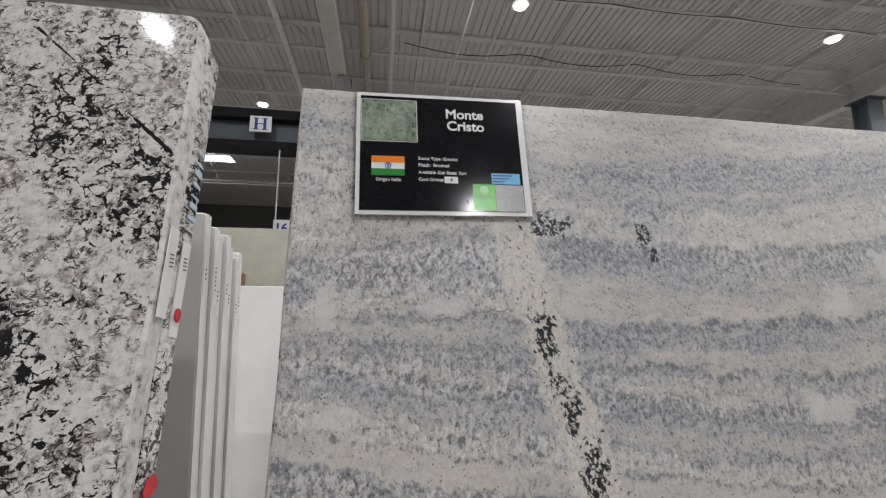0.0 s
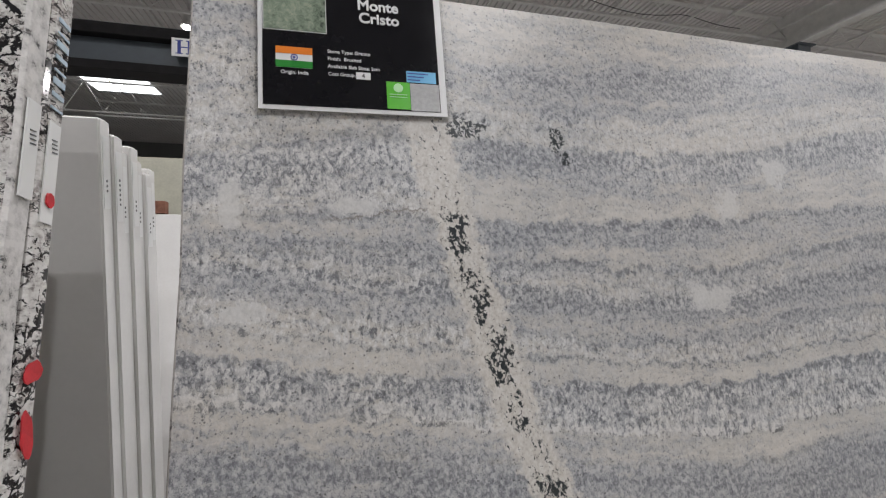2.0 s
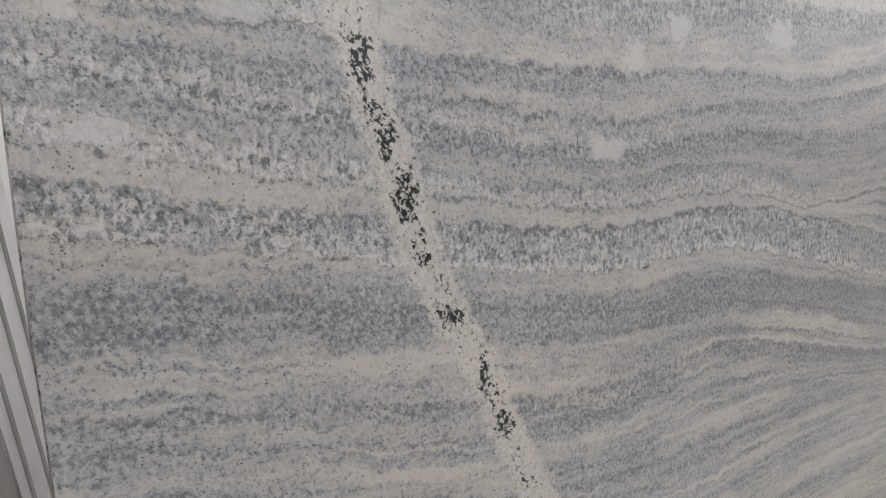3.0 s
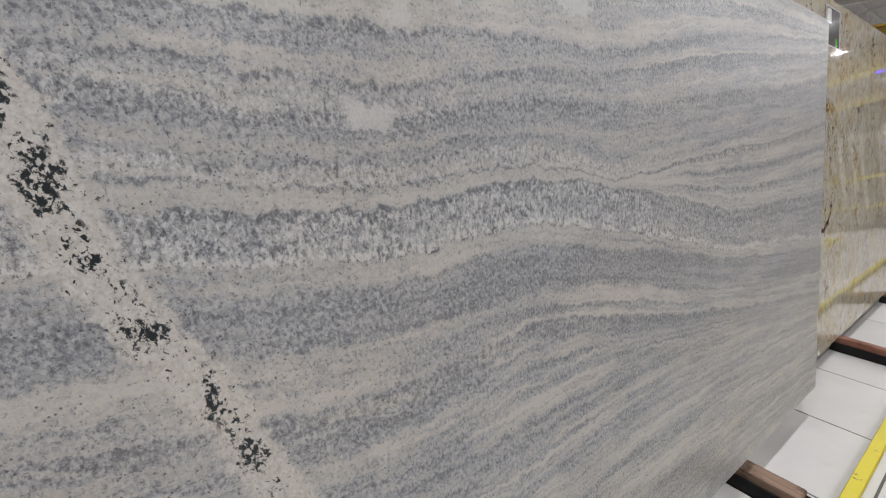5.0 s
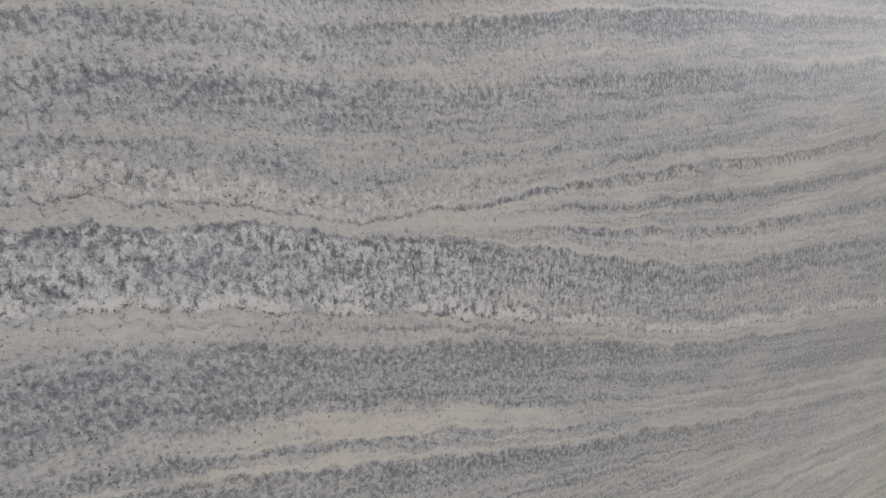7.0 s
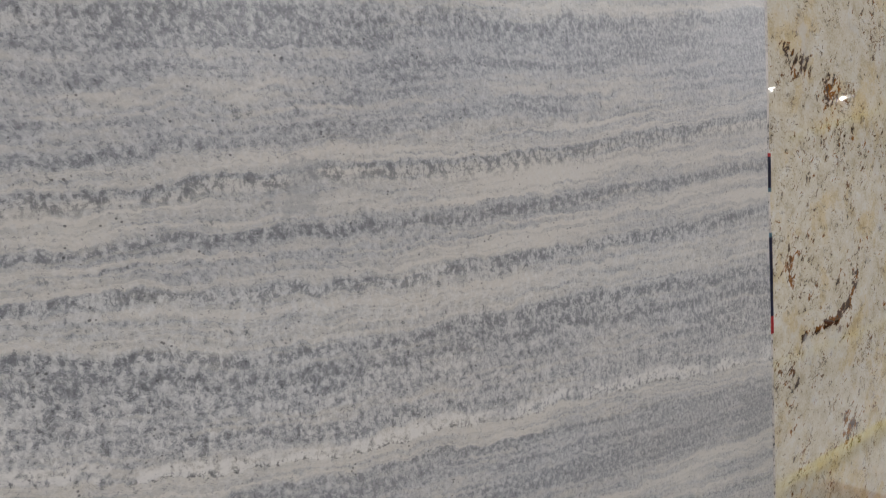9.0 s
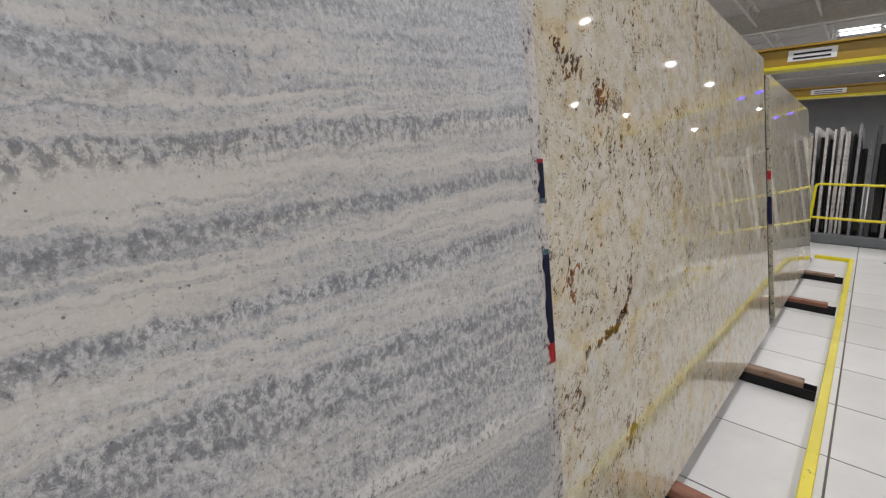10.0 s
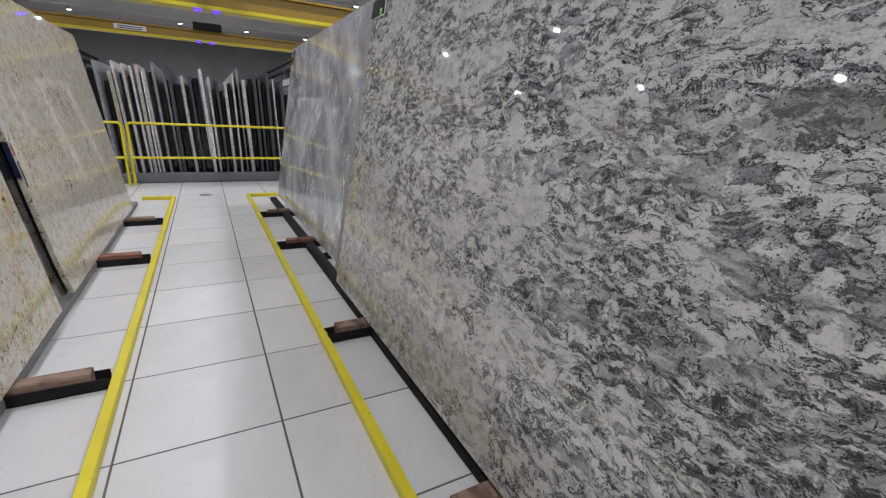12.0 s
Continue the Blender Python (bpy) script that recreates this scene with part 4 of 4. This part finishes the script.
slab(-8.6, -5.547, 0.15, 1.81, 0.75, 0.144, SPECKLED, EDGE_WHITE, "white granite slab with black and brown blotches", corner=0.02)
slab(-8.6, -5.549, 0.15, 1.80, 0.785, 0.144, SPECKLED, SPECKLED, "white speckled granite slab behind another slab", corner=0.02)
# opposite side
slab(-2.65, 0.68, 0.11, 2.15, -0.56, -0.155, GNEISS, EDGE_GREY, "polished grey and white gneiss slab with dark swirls", side=-1)
slab(-2.55, 0.87, 0.14, 2.11, -0.595, -0.155, SAWN_GREY, SAWN_GREY, "rough grey slab leaning behind a gneiss slab", side=-1)
slab(0.74, 4.2, 0.15, 2.10, -0.632, -0.155, MARBLE, EDGE_GREY, "grey marble slab with pale crossing veins", side=-1)

for k, (x, w) in enumerate(((-4.75, WOOD), (-3.2, WOOD), (-1.42, WOOD_RED), (0.0, WOOD), (1.97, WOOD_RED), (3.42, WOOD))):
    bearer(x, 1, w, k)
for k, (x, w) in enumerate(((-1.38, WOOD), (0.03, WOOD), (2.03, WOOD_RED), (3.5, WOOD))):
    bearer(x, -1, w, 20 + k)
base_strip(-9.0, 4.6, 1)
base_strip(-9.0, 4.6, -1)
kerb_bar(0.643, 0.688, 1.05)
kerb_bar(-0.352, -0.308, -0.75)
railing()
far_rack()
crane(11.0, 3.5, 0.55, "yellow bridge crane girder spanning the hall")
crane(17.0, 3.5, 0.34, "yellow bridge crane girder farther down the hall")


# ---------- overhead steel ----------
def runway(y, x0, x1):
    top = empty("crane_runway", (0, y, 0))
    tagged(top, "dark blue-grey steel crane runway beam", "beam", "crane runways")
    bm = bmesh.new()
    block(bm, (x0, -0.02, 3.85), (x1, 0.02, 4.18))
    part("beam_web", bm, BEAM_BLUE, top)
    part("lower_flange", boxed((x0, -0.16, 3.74), (x1, 0.16, 3.85), 0.004), BLACK_STEEL, top)
    part("upper_flange", boxed((x0, -0.16, 4.18), (x1, 0.16, 4.32), 0.004), BLACK_STEEL, top)
    part("crane_track", boxed((x0, -0.03, 4.32), (x1, 0.03, 4.376)), JOIST, top)
    return top


def column(x, y, high, half=0.16):
    top = empty("steel_column", (x, y, 0))
    tagged(top, "dark painted steel column carrying overhead beams", "column", "steel columns")
    bm = boxed((-half, -half, 0.02), (half, -half + 0.02, high))
    block(bm, (-half, half - 0.02, 0.02), (half, half, high))
    block(bm, (-0.01, -half + 0.02, 0.02), (0.01, half - 0.02, high))
    part("shaft", bm, BEAM_BLUE, top)
    part("base_plate", boxed((-half - 0.08, -half - 0.08, -0.03), (half + 0.08, half + 0.08, 0.02), 0.003), BEAM_BLUE, top)
    part("cap_plate", boxed((-half - 0.08, -half - 0.08, high), (half + 0.08, half + 0.08, high + 0.03)), BEAM_BLUE, top)


def text(words, size, at, material, parent, align="LEFT", name="lettering", turn=(90, 0, 0)):
    cu = bpy.data.curves.new(name, "FONT")
    cu.body, cu.size, cu.align_x, cu.extrude, cu.bevel_depth = words, size, align, 0.0002, size * (0.028 if size > 0.02 else 0.014)
    cu.materials.append(material)
    ob = new(name, cu)
    ob.parent = parent
    ob.matrix_basis = pose(*at, *turn)
    return ob


runway(6.7, -19.5, 40.0)
runway(-4.9, -19.5, 40.0)
for x in (-16.0, -2.5, 5.2, 13.0, 21.0, 29.0, 37.0):
    column(x, 6.95 if x != 5.2 else 7.0, 3.71)
for x in (-10.0, 5.0, 13.0, 21.0, 29.0, 37.0):
    column(x, -4.9, 3.71)
# roof girders along y with tall columns
for x in (6.3, 20.4, 34.0):
    girder = new("roof_girder")
    girder.matrix_world = pose(x, 1.0, 6.75)
    part("bottom_flange", boxed((-0.12, -23, 0), (0.12, 23, 0.05)), JOIST, girder)
    part("web", boxed((-0.012, -23, 0.05), (0.012, 23, 0.6)), JOIST, girder)
    part("top_flange", boxed((-0.12, -23, 0.6), (0.12, 23, ROOF - 6.74)), JOIST, girder)
    tagged(girder, "pale painted steel roof girder", "beam", "roof girders")
column(6.4, 9.0, 6.72, 0.2)
column(6.3, -8.0, 6.72, 0.2)
# pipes and ducts along y under the roof
bm = boxed((-6.52, 2.0, 6.5), (-6.22, 22, 6.8), 0.01)
tagged(part("air_duct", bm, DUCT), "pale rectangular air duct under the roof", "duct")
bm = rod(bmesh.new(), (-5.80, 1.0, 6.75), (-5.80, 8.9, 6.75), 0.09, 14)
rod(bm, (-5.80, 8.85, 6.75), (-5.80, 9.1, 6.75), 0.115, 14)
rod(bm, (-5.80, 9.1, 6.75), (-5.80, 22.0, 6.75), 0.075, 14)
for y in (2.95, 9.25, 15.55):
    rod(bm, (-5.80, y, 6.8), (-5.80, y, ROOF + 0.01), 0.012, 6)
tagged(part("drain_pipe", bm, PIPE_BROWN), "brownish drain pipe with a coupling under the roof", "pipe")
bm = rod(bmesh.new(), (-6.27, 9.4, 5.7), (-6.27, 9.4, 6.5), 0.15, 16)
rod(bm, (-6.27, 9.4, 6.4), (-6.27, 12.0, 6.4), 0.15, 16)
rod(bm, (-6.27, 11.3, 6.45), (-6.27, 11.3, ROOF + 0.01), 0.02, 6)
tagged(part("vent_pipe", bm, GREY_FLAT), "round dull grey vent pipe turning under the roof", "pipe")
for x, r in ((-5.26, 0.05), (-7.4, 0.06), (-3.9, 0.03)):
    bm = rod(bmesh.new(), (x, 1.0, 6.9), (x, 22.0, 6.9), r, 10)
    tagged(part("sprinkler_pipe", bm, JOIST), "pale painted sprinkler pipe under the roof", "pipe", "sprinkler pipes")
# slack cable along the joists
pts = [(-5.0 + 0.35 * k, 8.9, 7.12 - 0.16 * abs(math.sin(k * 0.42))) for k in range(28)]
tagged(tube("slack_cable", pts, 0.009, CABLE, n=2), "black cable hanging slack along a roof joist", "cable")
pts = [(-9.0 + 0.4 * k, 7.05, 7.0 - 0.05 * abs(math.sin(k * 0.5))) for k in range(34)]
tagged(tube("slack_cable", pts, 0.008, CABLE, n=2), "black cable hanging slack along a roof joist", "cable")
# skylights
for x, y, wide, deep in ((-12.4, 17.7, 1.0, 0.82), (26.5, 2.0, 0.65, 0.7), (-2.0, -10.0, 0.65, 0.85)):
    bm = boxed((x - wide, y - deep, ROOF - 0.02), (x + wide, y + deep, ROOF - 0.005))
    sk = tagged(part("skylight", bm, SKYLIGHT), "bright roof skylight panel", "skylight", "skylights", "structure")
    for k in (-0.2, 0.2):
        part("bar", boxed((x + k - 0.015, y - deep, ROOF - 0.05), (x + k + 0.015, y + deep, ROOF - 0.02)), JOIST, sk)

# hanging aisle signs
sign = tagged(part("beam_sign", boxed((-7.215, 6.53, 3.975), (-6.925, 6.542, 4.205), 0.001), PAPER), "white sign with a blue letter on a beam", "sign")
bm = bmesh.new()
for sx in (-0.058, 0.058):
    block(bm, (-7.07 + sx - 0.019, 6.526, 4.005), (-7.07 + sx + 0.019, 6.5295, 4.175))
    for sz in (4.005, 4.167):
        block(bm, (-7.07 + sx - 0.040, 6.5255, sz), (-7.07 + sx + 0.040, 6.5292, sz + 0.010))
block(bm, (-7.11, 6.5258, 4.084), (-7.03, 6.5290, 4.096))
part("letter", bm, INK_BLUE, sign, "blue letter H with serifs")
sign = empty("hanging_sign", (-6.70, 6.55, 2.62))
tagged(sign, "white aisle number sign hanging on a rod", "sign")
part("board", boxed((-0.12, 0.0, -0.1), (0.12, 0.01, 0.12), 0.001), PAPER, sign)
part("hanger_rod", rod(bmesh.new(), (-0.1, 0.018, 0.06), (-0.1, 0.018, 1.116), 0.010, 8), JOIST, sign)
text("16", 0.17, (-0.10, -0.003, -0.05), INK_BLUE, sign)


# ---------- things in the gap beside the banded slab ----------
def white_stack():
    """White slabs on the back of the frame, leaning towards the banded slab's row."""
    lean = -0.085
    for k in range(7):
        z1 = 1.665 - 0.012 * (k % 3) - 0.008 * k
        high = (z1 - 0.12) / math.cos(lean)
        bm = boxed((-2.6, 0, 0), (0.006 * (k % 2), 0.03, high), 0.003)
        ob = part("quartz_slab", bm, WHITE_STONE)
        ob.matrix_basis = Matrix.Translation((-5.68, 1.40 + 0.034 * k - lean * (1.66 - 0.12), 0.12)) @ Matrix.Rotation(-math.atan(lean), 4, "X")
        tagged(ob, "plain white quartz slab leaning in a tight stack", "stone slab", "white slab stack", "thing")
        e = 0.006 * (k % 2) + 0.0015
        part("film_strip", boxed((e - 0.0014, 0.0005, 0.004), (e - 0.0001, 0.0315, high - 0.004)), FILM_WHITE, ob, "white film over the slab's end")
        lab = part("edge_label", boxed((e, 0.004, high - 0.16), (e + 0.001, 0.026, high - 0.03)), PAPER, ob, "white paper label with dark print")
        bm = bmesh.new()
        for q in range(6 if k == 1 else 3):
            block(bm, (e + 0.001, 0.013, high - 0.13 + 0.009 * q), (e + 0.0016, 0.017, high - 0.126 + 0.009 * q))
        part("print", bm, INK_GREY, lab)
    bm = boxed((-6.9, 1.2, 0.0), (-4.4, 2.6, 0.118), 0.005)
    tagged(part("rack_platform", bm, BLACK_STEEL), "dark steel platform under leaning slabs", "platform")


white_stack()
slab(-6.9, -4.9, 0.119, 1.575, 2.05, 0.1, FILM_WHITE, WHITE_EDGE, "white slab wrapped in clear film", group="slabs behind")
slab(-7.4, -4.6, 0.0, 1.95, 2.85, 0.1, BEIGE, EDGE_CREAM, "pale beige clouded stone slab behind others", group="slabs behind")

bm = boxed((-5.95, 2.207, 1.5765), (-5.845, 2.242, 1.62), 0.002)
tagged(part("timber_spacer", bm, WOOD_RED), "small red-brown timber spacer on a white slab's edge", "timber block")


# ---------- marks, labels and signs ----------
BLACK_GLOSS = plain("laminated_black", (0.008, 0.008, 0.010), 0.10, vary=0.2, spec=0.3)
CODE_GREY = plain("code_grey", (0.42, 0.42, 0.42), 0.2, vary=0.15, scale=200.0)
WHITE_GLOSS = plain("laminated_white", (0.80, 0.80, 0.80), 0.16, vary=0.02)
GREEN = plain("label_green", (0.10, 0.50, 0.03), 0.2, vary=0.08)
SKY = plain("label_blue", (0.16, 0.48, 0.76), 0.2, vary=0.05)
SAFFRON = plain("flag_orange", (0.85, 0.24, 0.03), 0.2, vary=0.03)
FLAG_GREEN = plain("flag_green", (0.03, 0.25, 0.04), 0.2, vary=0.03)


def swatch_stone():
    n = Nodes("swatch_stone", 0.2)
    v = n.co()
    a = n.noise(v, 130.0, 6, 0.75, 0.6)
    col = n.ramp(n.m("ADD", n.m("MULTIPLY", a, 0.8), n.m("MULTIPLY", n.noise(v, 40.0, 3), 0.3)), (0.40, (0.03, 0.035, 0.03)), (0.48, (0.15, 0.19, 0.14)), (0.6, (0.27, 0.33, 0.25)), (0.7, (0.38, 0.40, 0.30)))
    return n.done(col)


SWATCH = swatch_stone()


def clear_film():
    n = Nodes("clear_film", 0.08)
    n.b.inputs["Transmission Weight"].default_value = 1.0
    n.b.inputs["IOR"].default_value = 1.1
    return n.done((0.95, 0.95, 0.95))


FILM = clear_film()


def info_sign(m, full):
    """A laminated landscape sign, 257 by 198 mm, lying against a slab: x to the right, z up, from its lower left corner."""
    top = empty("stone_sign")
    top.matrix_basis = m
    tagged(top, "laminated black stone information sign with white border" if full else "black laminated sign clipped to a slab", "sign", "stone signs")
    W, H = 0.257, 0.198
    part("sheet", boxed((0, -0.0018, 0), (W, -0.0008, H)), WHITE_GLOSS, top)
    part("film", boxed((-0.004, -0.0007, -0.004), (W + 0.004, -0.0003, H + 0.006)), FILM, top, "clear laminate margin")

    def plate(name, x0, z0, x1, z1, mat, y=-0.0028, label=""):
        return part(name, boxed((x0, y - 0.0004, z0), (x1, y, z1)), mat, top, label)

    plate("panel", 0.006, 0.006, W - 0.010, H - 0.006, BLACK_GLOSS, -0.0022)
    plate("swatch_border", 0.0065, 0.1145, 0.0900, 0.1865, WHITE_GLOSS, -0.0027)
    plate("swatch", 0.0075, 0.1155, 0.0890, 0.1855, SWATCH, -0.0032, "green speckled stone picture")
    plate("green_badge", 0.1695, 0.0080, 0.2030, 0.0490, GREEN)
    if not full:
        return top
    plate("blue_label", 0.1990, 0.0500, 0.2425, 0.0675, SKY)
    bm = bmesh.new()
    for k, w in enumerate((0.030, 0.024, 0.018)):
        block(bm, (0.2005, -0.0036, 0.0630 - 0.005 * k), (0.2005 + w, -0.0033, 0.0645 - 0.005 * k))
    part("small_print", bm, INK_BLUE, top)
    plate("code_square", 0.2035, 0.0065, 0.2460, 0.0485, CODE_GREY)
    z0, z1 = 0.0600, 0.0905
    h = (z1 - z0) / 3
    flag = plate("flag", 0.0225, z0, 0.0700, z1, WHITE_GLOSS, -0.0027)
    part("stripe", boxed((0.0225, -0.0036, z1 - h), (0.0700, -0.0032, z1)), SAFFRON, flag, "orange stripe")
    part("stripe", boxed((0.0225, -0.0036, z0), (0.0700, -0.0032, z0 + h)), FLAG_GREEN, flag, "green stripe")
    wheel = [(0.04625 + 0.0042 * math.cos(a * 0.524), -0.0034, (z0 + z1) / 2 + 0.0042 * math.sin(a * 0.524)) for a in range(13)]
    tube("wheel", wheel, 0.0007, INK_BLUE, flag, "blue ring", 1)
    part("hub", rod(bmesh.new(), (0.04625, -0.0036, (z0 + z1) / 2), (0.04625, -0.0031, (z0 + z1) / 2), 0.0018, 12), INK_BLUE, flag)
    bm = bmesh.new()
    rod(bm, (0.1862, -0.0037, 0.0400), (0.1862, -0.0032, 0.0400), 0.0068, 20)
    for k in range(2):
        block(bm, (0.1735, -0.0037, 0.0295 - 0.004 * k), (0.1985, -0.0032, 0.0303 - 0.004 * k))
    part("badge_mark", bm, plain("badge_print", (0.45, 0.75, 0.40), 0.3), top)
    t = -0.0031
    text("Monte", 0.0225, (0.163, t, 0.1580), WHITE_GLOSS, top, "CENTER")
    text("Cristo", 0.0225, (0.164, t, 0.1375), WHITE_GLOSS, top, "CENTER")
    text("Stone Type: Granite", 0.0072, (0.0900, t, 0.0860), WHITE_GLOSS, top)
    text("Finish:  Brushed", 0.0072, (0.0900, t, 0.0752), WHITE_GLOSS, top)
    text("Available Slab Sizes: 3cm", 0.0072, (0.0900, t, 0.0638), WHITE_GLOSS, top)
    text("Cost Group:", 0.0072, (0.0900, t, 0.0524), WHITE_GLOSS, top)
    text("Origin: India", 0.0072, (0.0465, t, 0.0510), WHITE_GLOSS, top, "CENTER")
    plate("price_box", 0.1280, 0.0495, 0.1480, 0.0600, WHITE_GLOSS)
    text("4", 0.0085, (0.1380, -0.0035, 0.0520), INK_BLACK, top, "CENTER")
    return top


def on_left(x, z, out, base, lean, turn=0.0):
    return Matrix.Translation((x, base + lean * z - out, z)) @ Matrix.Rotation(-math.atan(lean), 4, "X") @ Matrix.Rotation(radians(turn), 4, "Y")


info_sign(on_left(-5.377, 1.609, 0.004, BASE1, LEAN, -1.4), True)
info_sign(on_left(-1.97, 1.79, 0.004, BASE2, 0.1506, 0), False)


def on_right(x, z, out, base, lean):
    return Matrix.Translation((x, base + lean * z + out, z)) @ Matrix.Rotation(-math.atan(lean), 4, "X") @ Matrix.Rotation(math.pi, 4, "Z")


info_sign(on_right(0.70, 1.90, 0.004, -0.56, -0.155), False)
info_sign(on_right(4.18, 1.88, 0.004, -0.632, -0.155), False)


PAINT_TEAL = plain("paint_teal", (0.10, 0.20, 0.26), 0.6, vary=0.3, scale=40)


def dab(name, x, z0, z1, wide, base, lean, mat, label):
    """A ragged crayon or paint mark at the end of a slab's face."""
    rnd = random.Random(int(z0 * 1000))
    bm = bmesh.new()
    n = 9
    a = [bm.verts.new((x - wide * rnd.uniform(0.45, 1.0), base + lean * z - 0.0015, z)) for z in (z0 + (z1 - z0) * k / n for k in range(n + 1))]
    b = [bm.verts.new((x, base + lean * v.co.z - 0.0015, v.co.z)) for v in a]
    for k in range(n):
        bm.faces.new((a[k], b[k], b[k + 1], a[k + 1]))
    bmesh.ops.solidify(bm, geom=bm.faces[:], thickness=0.0008)
    tagged(part(name, bm, mat), label, "paint mark", "marks on slab ends")


for z0, z1, m in ((1.225, 1.298, TAPE_BLUE), (1.298, 1.306, RED), (1.215, 1.225, PAINT_TEAL), (0.915, 1.107, TAPE_BLUE), (1.107, 1.118, PAINT_TEAL), (0.872, 0.915, RED)):
    dab("paint_mark", -2.283, z0, z1, 0.032, BASE1 + 0.083, LEAN, m, "crayon mark across the end of a granite slab")
for z0, z1, m in ((0.80, 0.95, TAPE_BLUE), (0.98, 1.05, RED)):
    dab("paint_mark", 1.075, z0, z1, 0.028, BASE2 + 0.002, 0.1506, m, "crayon mark at the end of an ivory slab")
for z0, z1, m in ((0.855, 1.06, TAPE_BLUE), (1.19, 1.255, RED)):
    bm = boxed((1.036, 0.002, z0), (1.047, 0.027, z1))
    for v in bm.verts:
        v.co.y += BASE2 + 0.002 + 0.1506 * v.co.z
    tagged(part("paint_mark", bm, m), "dark paint mark on the sawn end of an ivory slab", "paint mark", "marks on slab ends")


def end_label(x, base, lean, z0, z1, mat, label):
    """A paper strip stuck on a slab's end face."""
    bm = boxed((0, 0.006, 0), (0.0012, 0.024, z1 - z0))
    ob = part("end_label", bm, mat)
    ob.matrix_basis = Matrix.Translation((x, base + lean * z0, z0)) @ Matrix.Rotation(-math.atan(lean), 4, "X")
    return tagged(ob, label, "label", "slab end labels")


end_label(-5.5455, 0.75, 0.144, 1.47, 1.56, PAPER, "white paper label on a slab's edge")
end_label(-5.5475, 0.785, 0.144, 1.45, 1.55, PAPER, "white paper label on a slab's edge")
PALE_BLUE = plain("pale_blue_crayon", (0.48, 0.58, 0.66), 0.6, vary=0.3, scale=60)
for k in range(8):
    end_label(-5.5475, 0.785, 0.144, 1.562 + 0.013 * k, 1.5645 + 0.013 * k + 0.002 * (k % 3), PALE_BLUE, "pale blue crayon stroke on a slab's edge")


def end_dab(x, base, lean, z, wide, high, seed):
    """A ragged oval of red paint on a slab's end."""
    rnd = random.Random(seed)
    bm = rod(bmesh.new(), (0, 0, 0), (0.0014, 0, 0), 1.0, 14)
    for v in bm.verts:
        v.co.y *= wide * rnd.uniform(0.8, 1.1)
        v.co.z *= high * rnd.uniform(0.85, 1.1)
    ob = part("paint_dab", bm, RED)
    ob.matrix_basis = Matrix.Translation((x, base + lean * z + 0.015, z)) @ Matrix.Rotation(-math.atan(lean) + 0.25, 4, "X")
    tagged(ob, "red paint dab on the end of a speckled slab", "paint mark", "marks on slab ends")


end_dab(-5.5455, 0.785, 0.144, 1.470, 0.006, 0.007, 3)
end_dab(-5.5455, 0.785, 0.144, 1.313, 0.013, 0.010, 4)
end_dab(-5.5455, 0.785, 0.144, 1.260, 0.008, 0.021, 5)
end_dab(-5.5455, 0.785, 0.144, 1.200, 0.008, 0.009, 6)
for base, x, z in ((0.75, -5.5442, 1.525), (0.785, -5.5462, 1.525)):
    bm = bmesh.new()
    for k in range(4):
        block(bm, (x, base + 0.144 * z + 0.012, z - 0.008 + 0.004 * k), (x + 0.0005, base + 0.144 * z + 0.020, z - 0.0068 + 0.004 * k))
    tagged(part("label_print", bm, INK_GREY), "dark bar print on a slab's end label", "print", "slab end labels")
# round drain cover in the aisle
bm = rod(bmesh.new(), (5.25, 0.258, 0.0005), (5.25, 0.258, 0.003), 0.09, 24)
tagged(part("drain_cover", bm, STEEL), "round grey metal drain cover in the floor", "drain")


# ---------- steel frames that carry the leaning slabs ----------
def lean_frame(x, foot, lean, side, high):
    top = empty("slab_rack", (x, foot, 0))
    tagged(top, "black steel A-frame post behind leaning slabs", "rack", "slab racks")
    k = abs(lean) * side
    part("lean_post", rod(bmesh.new(), (0, 0, 0.03), (0, k * high, high), 0.03, 8), BLACK_STEEL, top)
    part("rear_strut", rod(bmesh.new(), (0, side * 0.6, 0.03), (0, k * high * 0.98, high * 0.98), 0.025, 8), BLACK_STEEL, top)
    part("floor_plate", boxed((-0.06, min(-0.05, side * 0.66), 0), (0.06, max(0.05, side * 0.66), 0.028)), BLACK_STEEL, top)


for x in (-4.9, -3.6, -2.0, -0.6, 0.6, 2.2, 3.4):
    lean_frame(x, 1.16, 0.148, 1, 1.55)
for x in (-8.2, -6.6):
    lean_frame(x, 0.90, 0.144, 1, 1.2)
for x in (-2.2, -0.8, 0.4, 1.6, 3.6):
    lean_frame(x, -0.745, 0.155, -1, 1.7)
